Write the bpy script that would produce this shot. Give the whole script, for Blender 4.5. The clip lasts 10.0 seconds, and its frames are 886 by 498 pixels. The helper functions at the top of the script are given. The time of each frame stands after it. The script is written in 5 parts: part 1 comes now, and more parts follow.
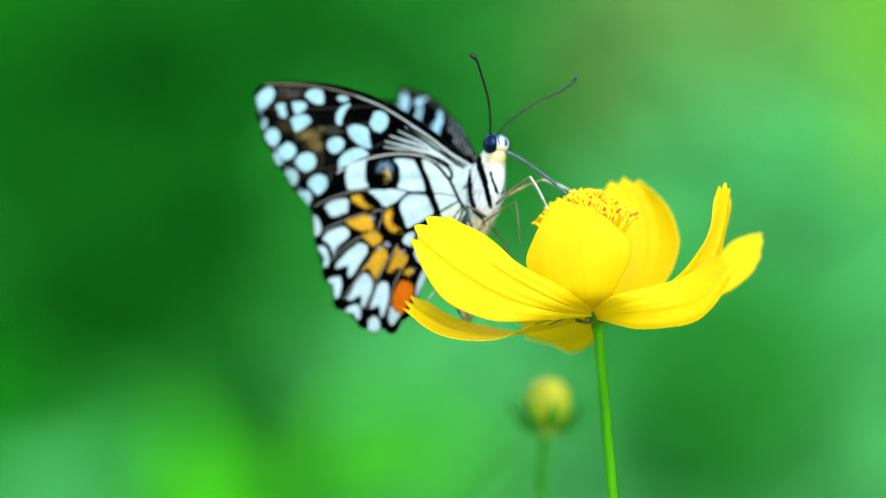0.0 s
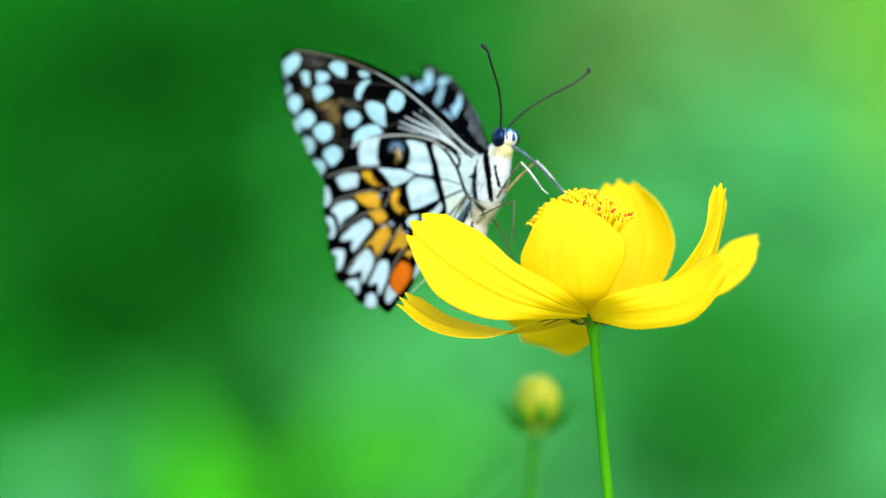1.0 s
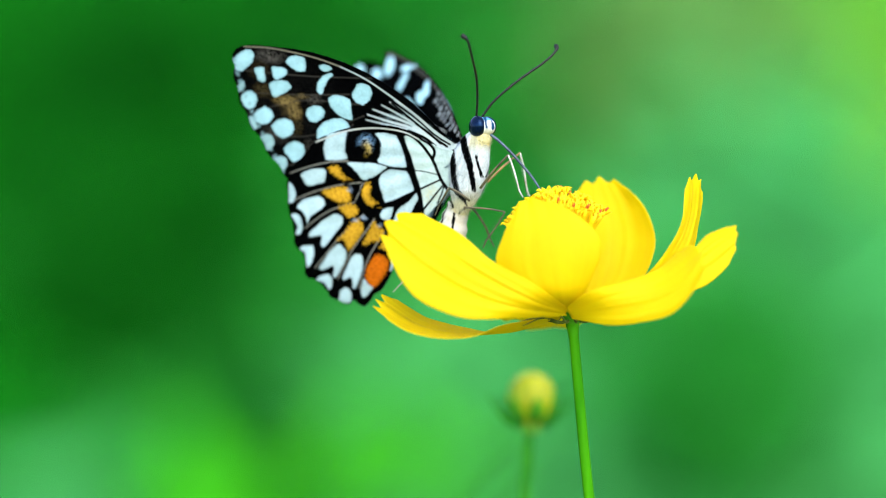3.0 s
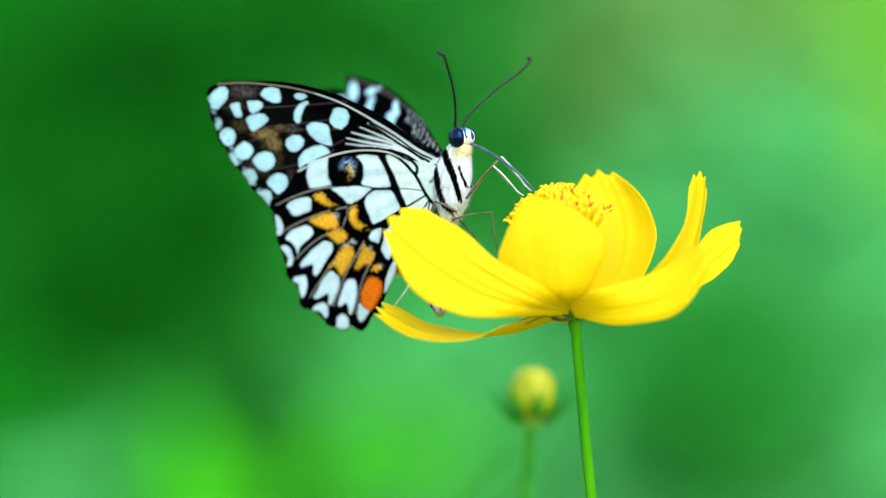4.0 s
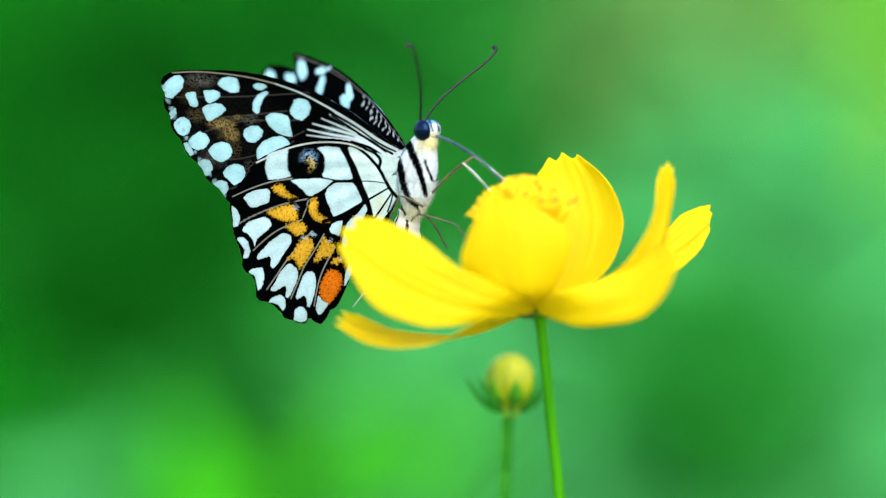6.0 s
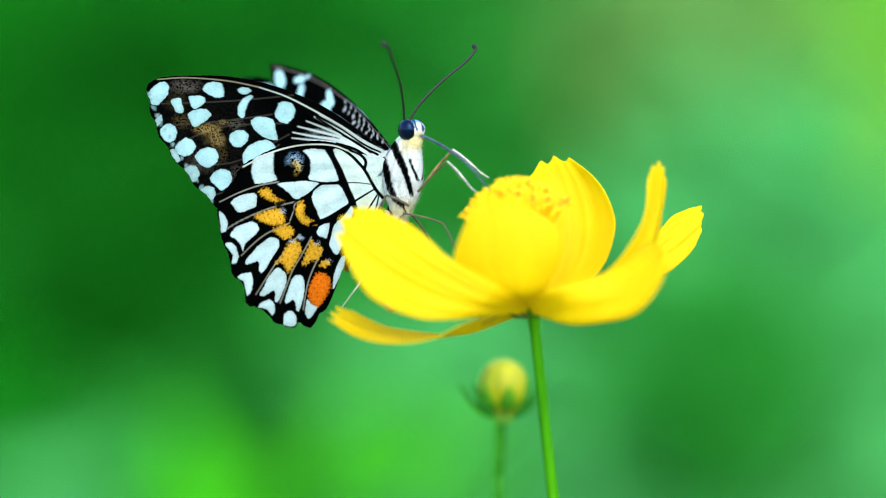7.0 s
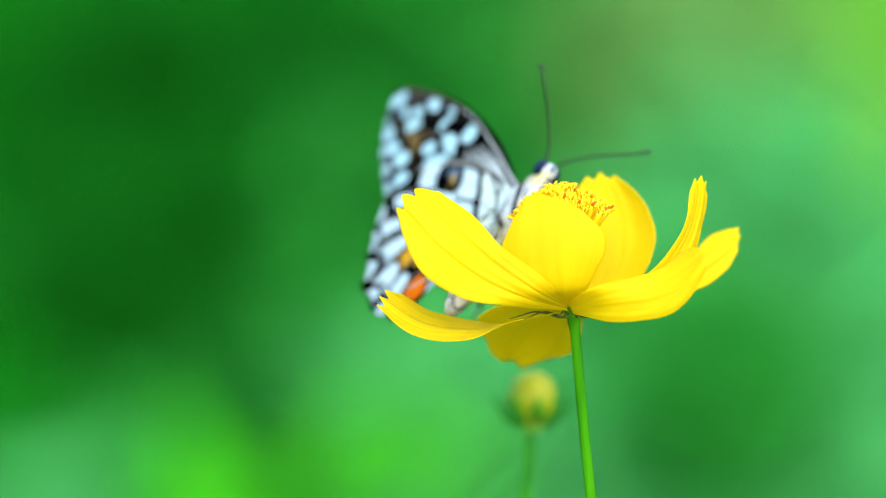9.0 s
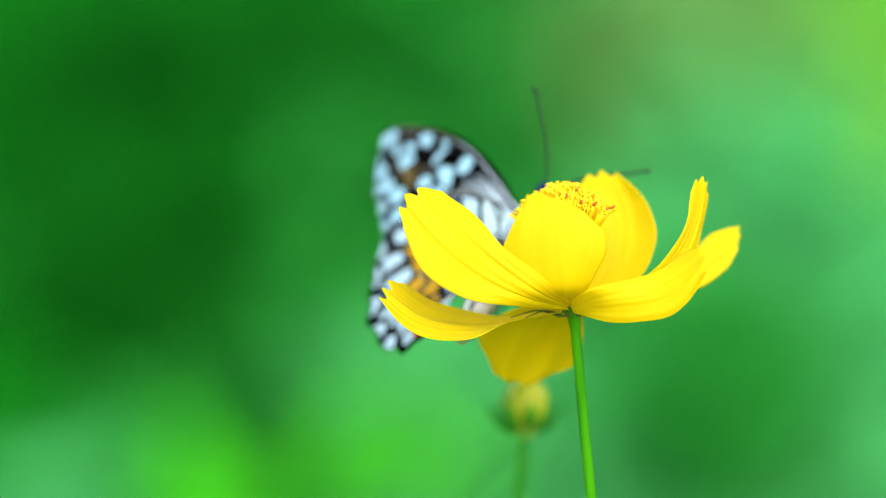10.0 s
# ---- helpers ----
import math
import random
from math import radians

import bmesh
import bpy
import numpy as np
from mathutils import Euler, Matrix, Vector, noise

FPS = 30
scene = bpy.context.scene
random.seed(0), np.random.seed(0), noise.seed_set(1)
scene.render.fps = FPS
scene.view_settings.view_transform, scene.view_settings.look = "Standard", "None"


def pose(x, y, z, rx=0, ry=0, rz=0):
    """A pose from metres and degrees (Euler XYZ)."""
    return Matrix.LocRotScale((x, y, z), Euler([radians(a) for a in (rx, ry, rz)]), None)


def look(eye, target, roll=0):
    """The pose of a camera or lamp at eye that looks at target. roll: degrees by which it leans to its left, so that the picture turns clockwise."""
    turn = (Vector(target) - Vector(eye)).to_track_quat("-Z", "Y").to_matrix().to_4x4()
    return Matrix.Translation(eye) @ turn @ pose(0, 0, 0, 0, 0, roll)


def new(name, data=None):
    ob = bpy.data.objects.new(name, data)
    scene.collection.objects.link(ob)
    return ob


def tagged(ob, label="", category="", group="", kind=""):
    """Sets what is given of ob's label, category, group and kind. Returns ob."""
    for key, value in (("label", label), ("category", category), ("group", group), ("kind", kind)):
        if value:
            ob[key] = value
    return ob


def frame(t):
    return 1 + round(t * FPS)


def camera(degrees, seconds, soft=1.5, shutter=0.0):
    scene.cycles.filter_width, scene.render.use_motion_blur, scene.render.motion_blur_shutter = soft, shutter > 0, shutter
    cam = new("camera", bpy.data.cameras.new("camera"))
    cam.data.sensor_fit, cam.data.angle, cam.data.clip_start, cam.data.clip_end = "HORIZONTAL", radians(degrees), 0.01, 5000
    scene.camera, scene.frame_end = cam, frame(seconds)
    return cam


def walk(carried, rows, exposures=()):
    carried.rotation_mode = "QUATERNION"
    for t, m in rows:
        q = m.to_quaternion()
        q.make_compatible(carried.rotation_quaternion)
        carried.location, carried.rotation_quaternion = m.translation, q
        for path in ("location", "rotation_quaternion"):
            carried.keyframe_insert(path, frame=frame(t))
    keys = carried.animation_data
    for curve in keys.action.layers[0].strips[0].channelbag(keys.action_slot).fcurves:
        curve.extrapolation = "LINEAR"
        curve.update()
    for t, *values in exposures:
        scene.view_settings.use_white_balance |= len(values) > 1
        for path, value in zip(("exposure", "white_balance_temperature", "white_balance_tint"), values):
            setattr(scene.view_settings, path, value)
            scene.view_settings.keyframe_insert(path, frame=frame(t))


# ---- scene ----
# A lime butterfly feeding on a yellow cosmos, seen by a still tele lens. Lengths of the small things are in millimetres (MM).
MM = 0.001
cam = camera(16.0, 10.0, soft=0.7)
cam.data.dof.use_dof = True
cam.data.dof.focus_distance = 0.5618
cam.data.dof.aperture_fstop = 5.0
STILL = look((0.0, -0.5578, 0.70), (0.0, 0.0, 0.70))
walk(cam, [(0.0, STILL), (10.0, STILL)], exposures=[(0.0, 0.98), (10.0, 0.98)])

# ---- light: bright hazy sky, broad soft sun from behind the camera ----
world = bpy.data.worlds.new("sky")
scene.world = world
world.use_nodes = True
nt = world.node_tree
sky = nt.nodes.new("ShaderNodeTexSky")
sky.sky_type = "NISHITA"
sky.sun_disc = False
sky.sun_elevation = radians(40)
sky.sun_rotation = radians(171)
sky.air_density, sky.dust_density = 1.0, 2.0
nt.links.new(sky.outputs[0], nt.nodes["Background"].inputs[0])
nt.nodes["Background"].inputs[1].default_value = 0.30
sun = new("sun", bpy.data.lights.new("sun", "SUN"))
sun.data.energy, sun.data.angle, sun.data.color = 1.08, radians(60), (1.0, 0.99, 0.96)
sun.matrix_world = look((0.35, -2.2, 1.87), (0, 0, 0.0))


# ---- materials ----
def material(name, rough=0.6, gloss=0.3):
    m = bpy.data.materials.new(name)
    m.use_nodes = True
    b = m.node_tree.nodes["Principled BSDF"]
    b.inputs["Roughness"].default_value = rough
    b.inputs["Specular IOR Level"].default_value = gloss
    return m, m.node_tree, b


def node(tree, kind, **values):
    n = tree.nodes.new(kind)
    for k, v in values.items():
        n.inputs[k].default_value = v
    return n


def ramp(tree, fac, stops):
    r = tree.nodes.new("ShaderNodeValToRGB")
    while len(r.color_ramp.elements) < len(stops):
        r.color_ramp.elements.new(0.5)
    for e, (p, c) in zip(r.color_ramp.elements, stops):
        e.position, e.color = p, (*c, 1)
    tree.links.new(fac, r.inputs[0])
    return r.outputs[0]


def bump(tree, b, height, strength, dist):
    n = tree.nodes.new("ShaderNodeBump")
    n.inputs["Strength"].default_value, n.inputs["Distance"].default_value = strength, dist
    tree.links.new(height, n.inputs["Height"])
    tree.links.new(n.outputs[0], b.inputs["Normal"])


def translucent(tree, b, colour, share):
    """Lets part of the light through a thin leaf or petal."""
    tr = tree.nodes.new("ShaderNodeBsdfTranslucent")
    mix = tree.nodes.new("ShaderNodeMixShader")
    mix.inputs[0].default_value = share
    tree.links.new(colour, tr.inputs[0])
    tree.links.new(b.outputs[0], mix.inputs[1])
    tree.links.new(tr.outputs[0], mix.inputs[2])
    tree.links.new(mix.outputs[0], tree.nodes["Material Output"].inputs[0])


def noisy(name, c1, c2, scale, rough=0.6, share=0.0, relief=0.0, detail=4.0, stretch=None, gloss=0.3):
    m, tree, b = material(name, rough, gloss)
    tc = tree.nodes.new("ShaderNodeTexCoord")
    where = tc.outputs["Object"]
    if stretch:
        mp = tree.nodes.new("ShaderNodeMapping")
        mp.inputs["Scale"].default_value = stretch
        tree.links.new(where, mp.inputs[0])
        where = mp.outputs[0]
    n = node(tree, "ShaderNodeTexNoise", Scale=scale, Detail=detail, Roughness=0.6)
    tree.links.new(where, n.inputs["Vector"])
    col = ramp(tree, n.outputs[0], [(0.3, c1), (0.7, c2)])
    tree.links.new(col, b.inputs["Base Color"])
    if relief:
        bump(tree, b, n.outputs[0], relief, 0.0004)
    if share:
        translucent(tree, b, col, share)
    return m


def petal_material():
    """Yellow petal: fine veins along its length, a little light through it. UV: x across, y along."""
    m, tree, b = material("yellow petal", 0.55)
    uv = tree.nodes.new("ShaderNodeUVMap")
    mp = tree.nodes.new("ShaderNodeMapping")
    mp.inputs["Scale"].default_value = (46, 1.6, 1)
    tree.links.new(uv.outputs[0], mp.inputs[0])
    n = node(tree, "ShaderNodeTexNoise", Scale=1.0, Detail=3.0)
    tree.links.new(mp.outputs[0], n.inputs["Vector"])
    n2 = node(tree, "ShaderNodeTexNoise", Scale=3.0, Detail=2.0)
    tree.links.new(uv.outputs[0], n2.inputs["Vector"])
    mixf = tree.nodes.new("ShaderNodeMath")
    mixf.operation = "MULTIPLY_ADD"
    mixf.inputs[1].default_value = 0.55
    tree.links.new(n.outputs[0], mixf.inputs[0])
    half = tree.nodes.new("ShaderNodeMath")
    half.operation = "MULTIPLY"
    half.inputs[1].default_value = 0.45
    tree.links.new(n2.outputs[0], half.inputs[0])
    tree.links.new(half.outputs[0], mixf.inputs[2])
    col = ramp(tree, mixf.outputs[0], [(0.3, (0.805, 0.615, 0.0004)), (0.7, (0.83, 0.68, 0.0008))])
    tree.links.new(col, b.inputs["Base Color"])
    bump(tree, b, n.outputs[0], 0.15, 0.0005)
    b.inputs["Specular IOR Level"].default_value = 0.18
    translucent(tree, b, col, 0.62)
    return m


def scales_material():
    """Wing and body scales: the pattern is a colour attribute, broken up by fine dust."""
    m, tree, b = material("wing scales", 0.9)
    at = tree.nodes.new("ShaderNodeVertexColor")
    at.layer_name = "pattern"
    tc = tree.nodes.new("ShaderNodeTexCoord")
    n = node(tree, "ShaderNodeTexNoise", Scale=2600.0, Detail=3.0, Roughness=0.7)
    tree.links.new(tc.outputs["Object"], n.inputs["Vector"])
    mix = tree.nodes.new("ShaderNodeMix")
    mix.data_type, mix.blend_type = "RGBA", "MULTIPLY"
    mix.inputs[0].default_value = 0.35
    tree.links.new(at.outputs[0], mix.inputs[6])
    tree.links.new(ramp(tree, n.outputs[0], [(0.3, (0.45, 0.45, 0.45)), (0.6, (1, 1, 1))]), mix.inputs[7])
    tree.links.new(mix.outputs[2], b.inputs["Base Color"])
    b.inputs["Specular IOR Level"].default_value = 0.008
    b.inputs["Sheen Weight"].default_value, b.inputs["Sheen Roughness"].default_value = 0.012, 0.3
    b.inputs["Sheen Tint"].default_value = (0.7, 0.85, 1.0, 1)
    bump(tree, b, n.outputs[0], 0.2, 0.0002)
    translucent(tree, b, mix.outputs[2], 0.15)
    return m


PETAL = petal_material()
SCALES = scales_material()
STEM = noisy("green stem", (0.014, 0.125, 0.0004), (0.038, 0.215, 0.0008), 260, 0.6, relief=0.2, stretch=(1, 1, 0.1), gloss=0.05)
BRACT = noisy("brown green bract", (0.03, 0.055, 0.003), (0.10, 0.13, 0.010), 500, 0.6)
BUDSTEM = noisy("pale green stem", (0.012, 0.135, 0.006), (0.028, 0.19, 0.011), 260, 0.6, gloss=0.06)
SEPAL = noisy("green sepal", (0.03, 0.17, 0.004), (0.08, 0.29, 0.012), 400, 0.6, gloss=0.12)
DARKSEPAL = noisy("dark green bract", (0.010, 0.13, 0.010), (0.025, 0.20, 0.02), 400, 0.6, gloss=0.1)
BUDSKIN = noisy("yellow green bud", (0.10, 0.20, 0.002), (0.38, 0.375, 0.004), 190, 0.35, relief=0.15, stretch=(1, 1, 0.3), gloss=0.22)
PALEBASE = noisy("pale receptacle", (0.10, 0.32, 0.02), (0.22, 0.44, 0.07), 500, 0.6)
FLORET = noisy("floret yellow", (0.90, 0.58, 0.001), (0.93, 0.71, 0.002), 900, 0.6, share=0.2)
ANTHER = noisy("anther orange", (0.30, 0.035, 0.002), (0.60, 0.14, 0.004), 1500, 0.7)
EYE, _t, _b = material("black eye", 0.12, 0.35)
_b.inputs["Specular Tint"].default_value = (0.16, 0.42, 1.0, 1)
_b.inputs["Base Color"].default_value = (0.001, 0.003, 0.012, 1)
HORN = noisy("dark antenna", (0.0015, 0.002, 0.002), (0.006, 0.008, 0.009), 1500, 0.5, stretch=(0.2, 0.2, 1))
TONGUE = noisy("blue black proboscis", (0.01, 0.02, 0.035), (0.05, 0.09, 0.13), 900, 0.35)
LEG = noisy("pale leg", (0.12, 0.12, 0.09), (0.52, 0.56, 0.52), 420, 0.45, gloss=0.5)
TANLEG = noisy("tan thigh", (0.02, 0.014, 0.004), (0.26, 0.18, 0.05), 420, 0.45, gloss=0.5)
DARKLEG = noisy("dark leg", (0.006, 0.006, 0.003), (0.09, 0.08, 0.035), 420, 0.45, gloss=0.5)


# ---- tools for shaping ----
def part(name, data, mat, parent=None, label="", smooth=True):
    """Links a bmesh, or a ready mesh, as one object under its thing."""
    if isinstance(data, bmesh.types.BMesh):
        me = bpy.data.meshes.new(name)
        data.to_mesh(me)
        data.free()
    else:
        me = data
    if mat and not me.materials:
        me.materials.append(mat)
    if smooth:
        me.polygons.foreach_set("use_smooth", [True] * len(me.polygons))
    ob = new(name, me)
    ob.parent = parent
    return tagged(ob, label)


def thing(name, label, category, group="", kind=""):
    return tagged(new(name), label, category, group, kind)


def smooth_line(points, n):
    """A Catmull-Rom line of n points through the given ones."""
    p = [Vector(q) for q in points]
    p = [2 * p[0] - p[1], *p, 2 * p[-1] - p[-2]]
    out = []
    for k in range(n):
        f = k / (n - 1) * (len(p) - 3)
        i = min(int(f), len(p) - 4)
        t = f - i
        a, b, c, d = p[i:i + 4]
        out.append(0.5 * (2 * b + (c - a) * t + (2 * a - 5 * b + 4 * c - d) * t * t + (3 * b - a - 3 * c + d) * t ** 3))
    return out


def tube(bm, line, radii, sides=10, flat=1.0):
    """A tapered tube along a line, closed at both ends."""
    up = Vector((0.31, 0.94, 0.13))
    rings = []
    for k, p in enumerate(line):
        d = (line[min(k + 1, len(line) - 1)] - line[max(k - 1, 0)]).normalized()
        a = d.cross(up).normalized()
        b = d.cross(a)
        r = radii(k / (len(line) - 1)) if callable(radii) else radii
        rings.append([bm.verts.new(p + r * (math.cos(w) * a + flat * math.sin(w) * b)) for w in (2 * math.pi * j / sides for j in range(sides))])
    for r1, r2 in zip(rings, rings[1:]):
        for j in range(sides):
            bm.faces.new((r1[j], r1[(j + 1) % sides], r2[(j + 1) % sides], r2[j]))
    bm.faces.new(rings[0][::-1])
    bm.faces.new(rings[-1])
    bmesh.ops.recalc_face_normals(bm, faces=bm.faces)
    return bm


def ball(bm, centre, radii, turn=None, seg=24, rings=16):
    m = Matrix.Translation(centre) @ (turn or Matrix()) @ Matrix.Diagonal((*radii, 1))
    bmesh.ops.create_uvsphere(bm, u_segments=seg, v_segments=rings, radius=1.0, matrix=m)
    return bm


def mmv(*p):
    return Vector(p) * MM


# ---- ground and the green distance ----
def ground():
    bm = bmesh.new()
    bmesh.ops.create_grid(bm, x_segments=90, y_segments=90, size=1.0)
    for v in bm.verts:
        x, y = (math.copysign(abs(c) ** 3, c) * 900 for c in v.co.xy)
        v.co = (x, y, 0.03 * noise.noise((x * 0.9, y * 0.9, 0)) - 0.02)
    ob = part("ground", bm, noisy("grassy soil", (0.04, 0.10, 0.02), (0.12, 0.22, 0.05), 3.0, 0.9, detail=8))
    tagged(ob, "dark grassy garden ground under the flowers", "ground", kind="structure")


def hedge():
    """The far hedge: a thick uneven bank, closed on top."""
    bm = bmesh.new()
    nx, nz = 120, 30
    grid = []
    for j in range(nz + 1):
        row = []
        for i in range(nx + 1):
            x, z = -9 + 18 * i / nx, 3.2 * j / nz
            y = 5.6 + 0.35 * noise.noise((x * 1.7, z * 1.7, 3)) + 0.12 * noise.noise((x * 7, z * 7, 8)) + 0.25 * z * z / 8
            row.append(bm.verts.new((x, y, z - 0.03)))
        grid.append(row)
    back = [bm.verts.new((-9 + 18 * i / nx, 7.6, 3.0)) for i in range(nx + 1)]
    foot = [bm.verts.new((-9 + 18 * i / nx, 7.7, -0.03)) for i in range(nx + 1)]
    for r1, r2 in zip(grid + [back], grid[1:] + [back, foot]):
        if r1 is r2:
            continue
        for i in range(nx):
            bm.faces.new((r1[i], r1[i + 1], r2[i + 1], r2[i]))
    ob = part("backdrop", bm, noisy("dark hedge", (0.0003, 0.042, 0.0012), (0.003, 0.10, 0.004), 2.2, 0.9, detail=6, gloss=0.03))
    tagged(ob, "dense dark green hedge far behind the flower", "hedge", kind="structure")


def leaf_mass(label, mat, spots, seed, leaf=0.05):
    """A leafy bush: crooked shoots from the ground, and leaves in uneven clumps. spots: (x, y, z, radius, leaves)."""
    rng = random.Random(seed)
    root = thing("shrub", label, "shrub", kind="stuff")
    verts, faces = [], []
    stems = bmesh.new()
    for x, y, z, rad, count in spots:
        tube(stems, smooth_line([(x + rng.uniform(-.1, .1), y + 0.15, -0.02), (x + rng.uniform(-.1, .1), y + 0.1, z * 0.5), (x, y + 0.05, z)], 7), lambda s: 0.009 - 0.005 * s, 6)
        for _ in range(7):
            f = rng.uniform(0.55, 0.95)
            q = Vector((x, y + 0.1, z * f))
            e = Vector((x + rng.gauss(0, 0.6) * rad, y + rng.gauss(0, 0.45) * rad, z + rng.gauss(0, 0.6) * rad))
            tube(stems, smooth_line([q, q.lerp(e, 0.5) + Vector((0, 0, 0.03)), e], 6), lambda s: 0.004 - 0.003 * s, 5)
        for _ in range(count):
            d = Vector((rng.gauss(0, 1), rng.gauss(0, 0.7), rng.gauss(0, 1)))
            d *= 0.62 * rad
            c = Vector((x, y, z)) + d
            axis = Vector((rng.gauss(0, 1), rng.gauss(-0.4, 0.5), rng.gauss(0.2, 0.8))).normalized()
            facing = (Vector((rng.gauss(0, 0.45), -1 + rng.gauss(0, 0.3), 0.75 + rng.gauss(0, 0.4)))).normalized()
            side = axis.cross(facing).normalized()
            n = side.cross(axis)
            s = leaf * rng.uniform(0.6, 1.2)
            b = len(verts)
            for u, w, h in ((-1, 0, 0), (-0.35, 0.34, 0.06), (-0.35, -0.34, 0.06), (-0.3, 0, 0), (0.35, 0.28, 0.03), (0.35, -0.28, 0.03), (0.35, 0, -0.04), (1, 0, -0.16)):
                verts.append(c + s * (u * axis + w * side + h * n))
            faces += [(b, b + 3, b + 1), (b, b + 2, b + 3), (b + 1, b + 3, b + 6, b + 4), (b + 3, b + 2, b + 5, b + 6), (b + 4, b + 6, b + 7), (b + 6, b + 5, b + 7)]
    me = bpy.data.meshes.new("leaves")
    me.from_pydata(verts, [], faces)
    tagged(part("leaves", me, mat, root), kind="stuff")
    part("branches", stems, STEM, root)


def distance():
    def leafy(name, c1, c2):
        return noisy(name, c1, c2, 9.0, 0.8, share=0.35, gloss=0.06)
    mint = leafy("pale green leaf", (0.042, 0.285, 0.066), (0.08, 0.43, 0.125))
    vivid = leafy("fresh green leaf", (0.03, 0.34, 0.004), (0.06, 0.46, 0.012))
    mid = leafy("green leaf", (0.008, 0.15, 0.012), (0.024, 0.265, 0.03))
    # brighter than the other leaves: sunlight on this shrub is mixed into its colour
    lime = leafy("yellow green leaf, painted sun", (0.105, 0.41, 0.035), (0.20, 0.52, 0.065))
    # near-black green: the shade on this shrub is put into its leaf colour
    dark = leafy("dark leaf, painted shade", (0.0004, 0.060, 0.0014), (0.0026, 0.115, 0.0035))
    K = 0.000638

    def spot(px, pz, y, rad, n):
        return (px * K, y, 0.7 + pz * K, rad * K, n)
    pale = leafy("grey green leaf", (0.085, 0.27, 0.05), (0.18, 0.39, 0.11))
    leaf_mass("pale green leafy shrub, out of focus behind the flower", mint, [spot(-700, -470, 3.0, 120, 50), spot(170, -410, 3.0, 230, 330), spot(630, -385, 3.0, 240, 520), spot(320, -440, 2.9, 110, 100), spot(520, -455, 2.9, 90, 60), spot(540, -40, 3.0, 240, 330), spot(-60, -290, 3.0, 130, 120)], 1)
    leaf_mass("fresh green leafy shrub, out of focus low down", vivid, [spot(-390, -445, 2.9, 65, 30), spot(-90, -350, 2.9, 120, 9)], 2)
    leaf_mass("mid green leafy shrub, out of focus behind the butterfly", mid, [spot(200, 150, 3.2, 250, 280), spot(-100, -100, 3.2, 220, 220), spot(455, -225, 2.8, 120, 190), spot(-290, -190, 3.1, 180, 140), spot(-480, -330, 3.0, 150, 40), spot(60, 260, 3.4, 260, 90), spot(-720, -20, 3.6, 160, 30), spot(-560, -420, 3.3, 110, 70), spot(700, -150, 3.3, 200, 150)], 3)
    leaf_mass("yellow-green leafy shrub with sunlight painted into its colour, out of focus high up", lime, [spot(790, 420, 3.2, 90, 110), spot(770, 190, 3.2, 130, 130), spot(720, 330, 3.2, 120, 40)], 4)
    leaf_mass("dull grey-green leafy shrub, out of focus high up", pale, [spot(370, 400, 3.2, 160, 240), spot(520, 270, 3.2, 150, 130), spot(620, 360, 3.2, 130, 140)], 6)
    leaf_mass("dark green leafy shrub, its shade painted into the leaf colour", dark, [spot(-600, 270, 3.8, 300, 440), spot(-250, 330, 3.8, 260, 200), spot(-540, -30, 3.1, 170, 300), spot(-480, -280, 3.1, 120, 30), spot(-120, 390, 3.3, 180, 70)], 5)


ground()
hedge()
distance()


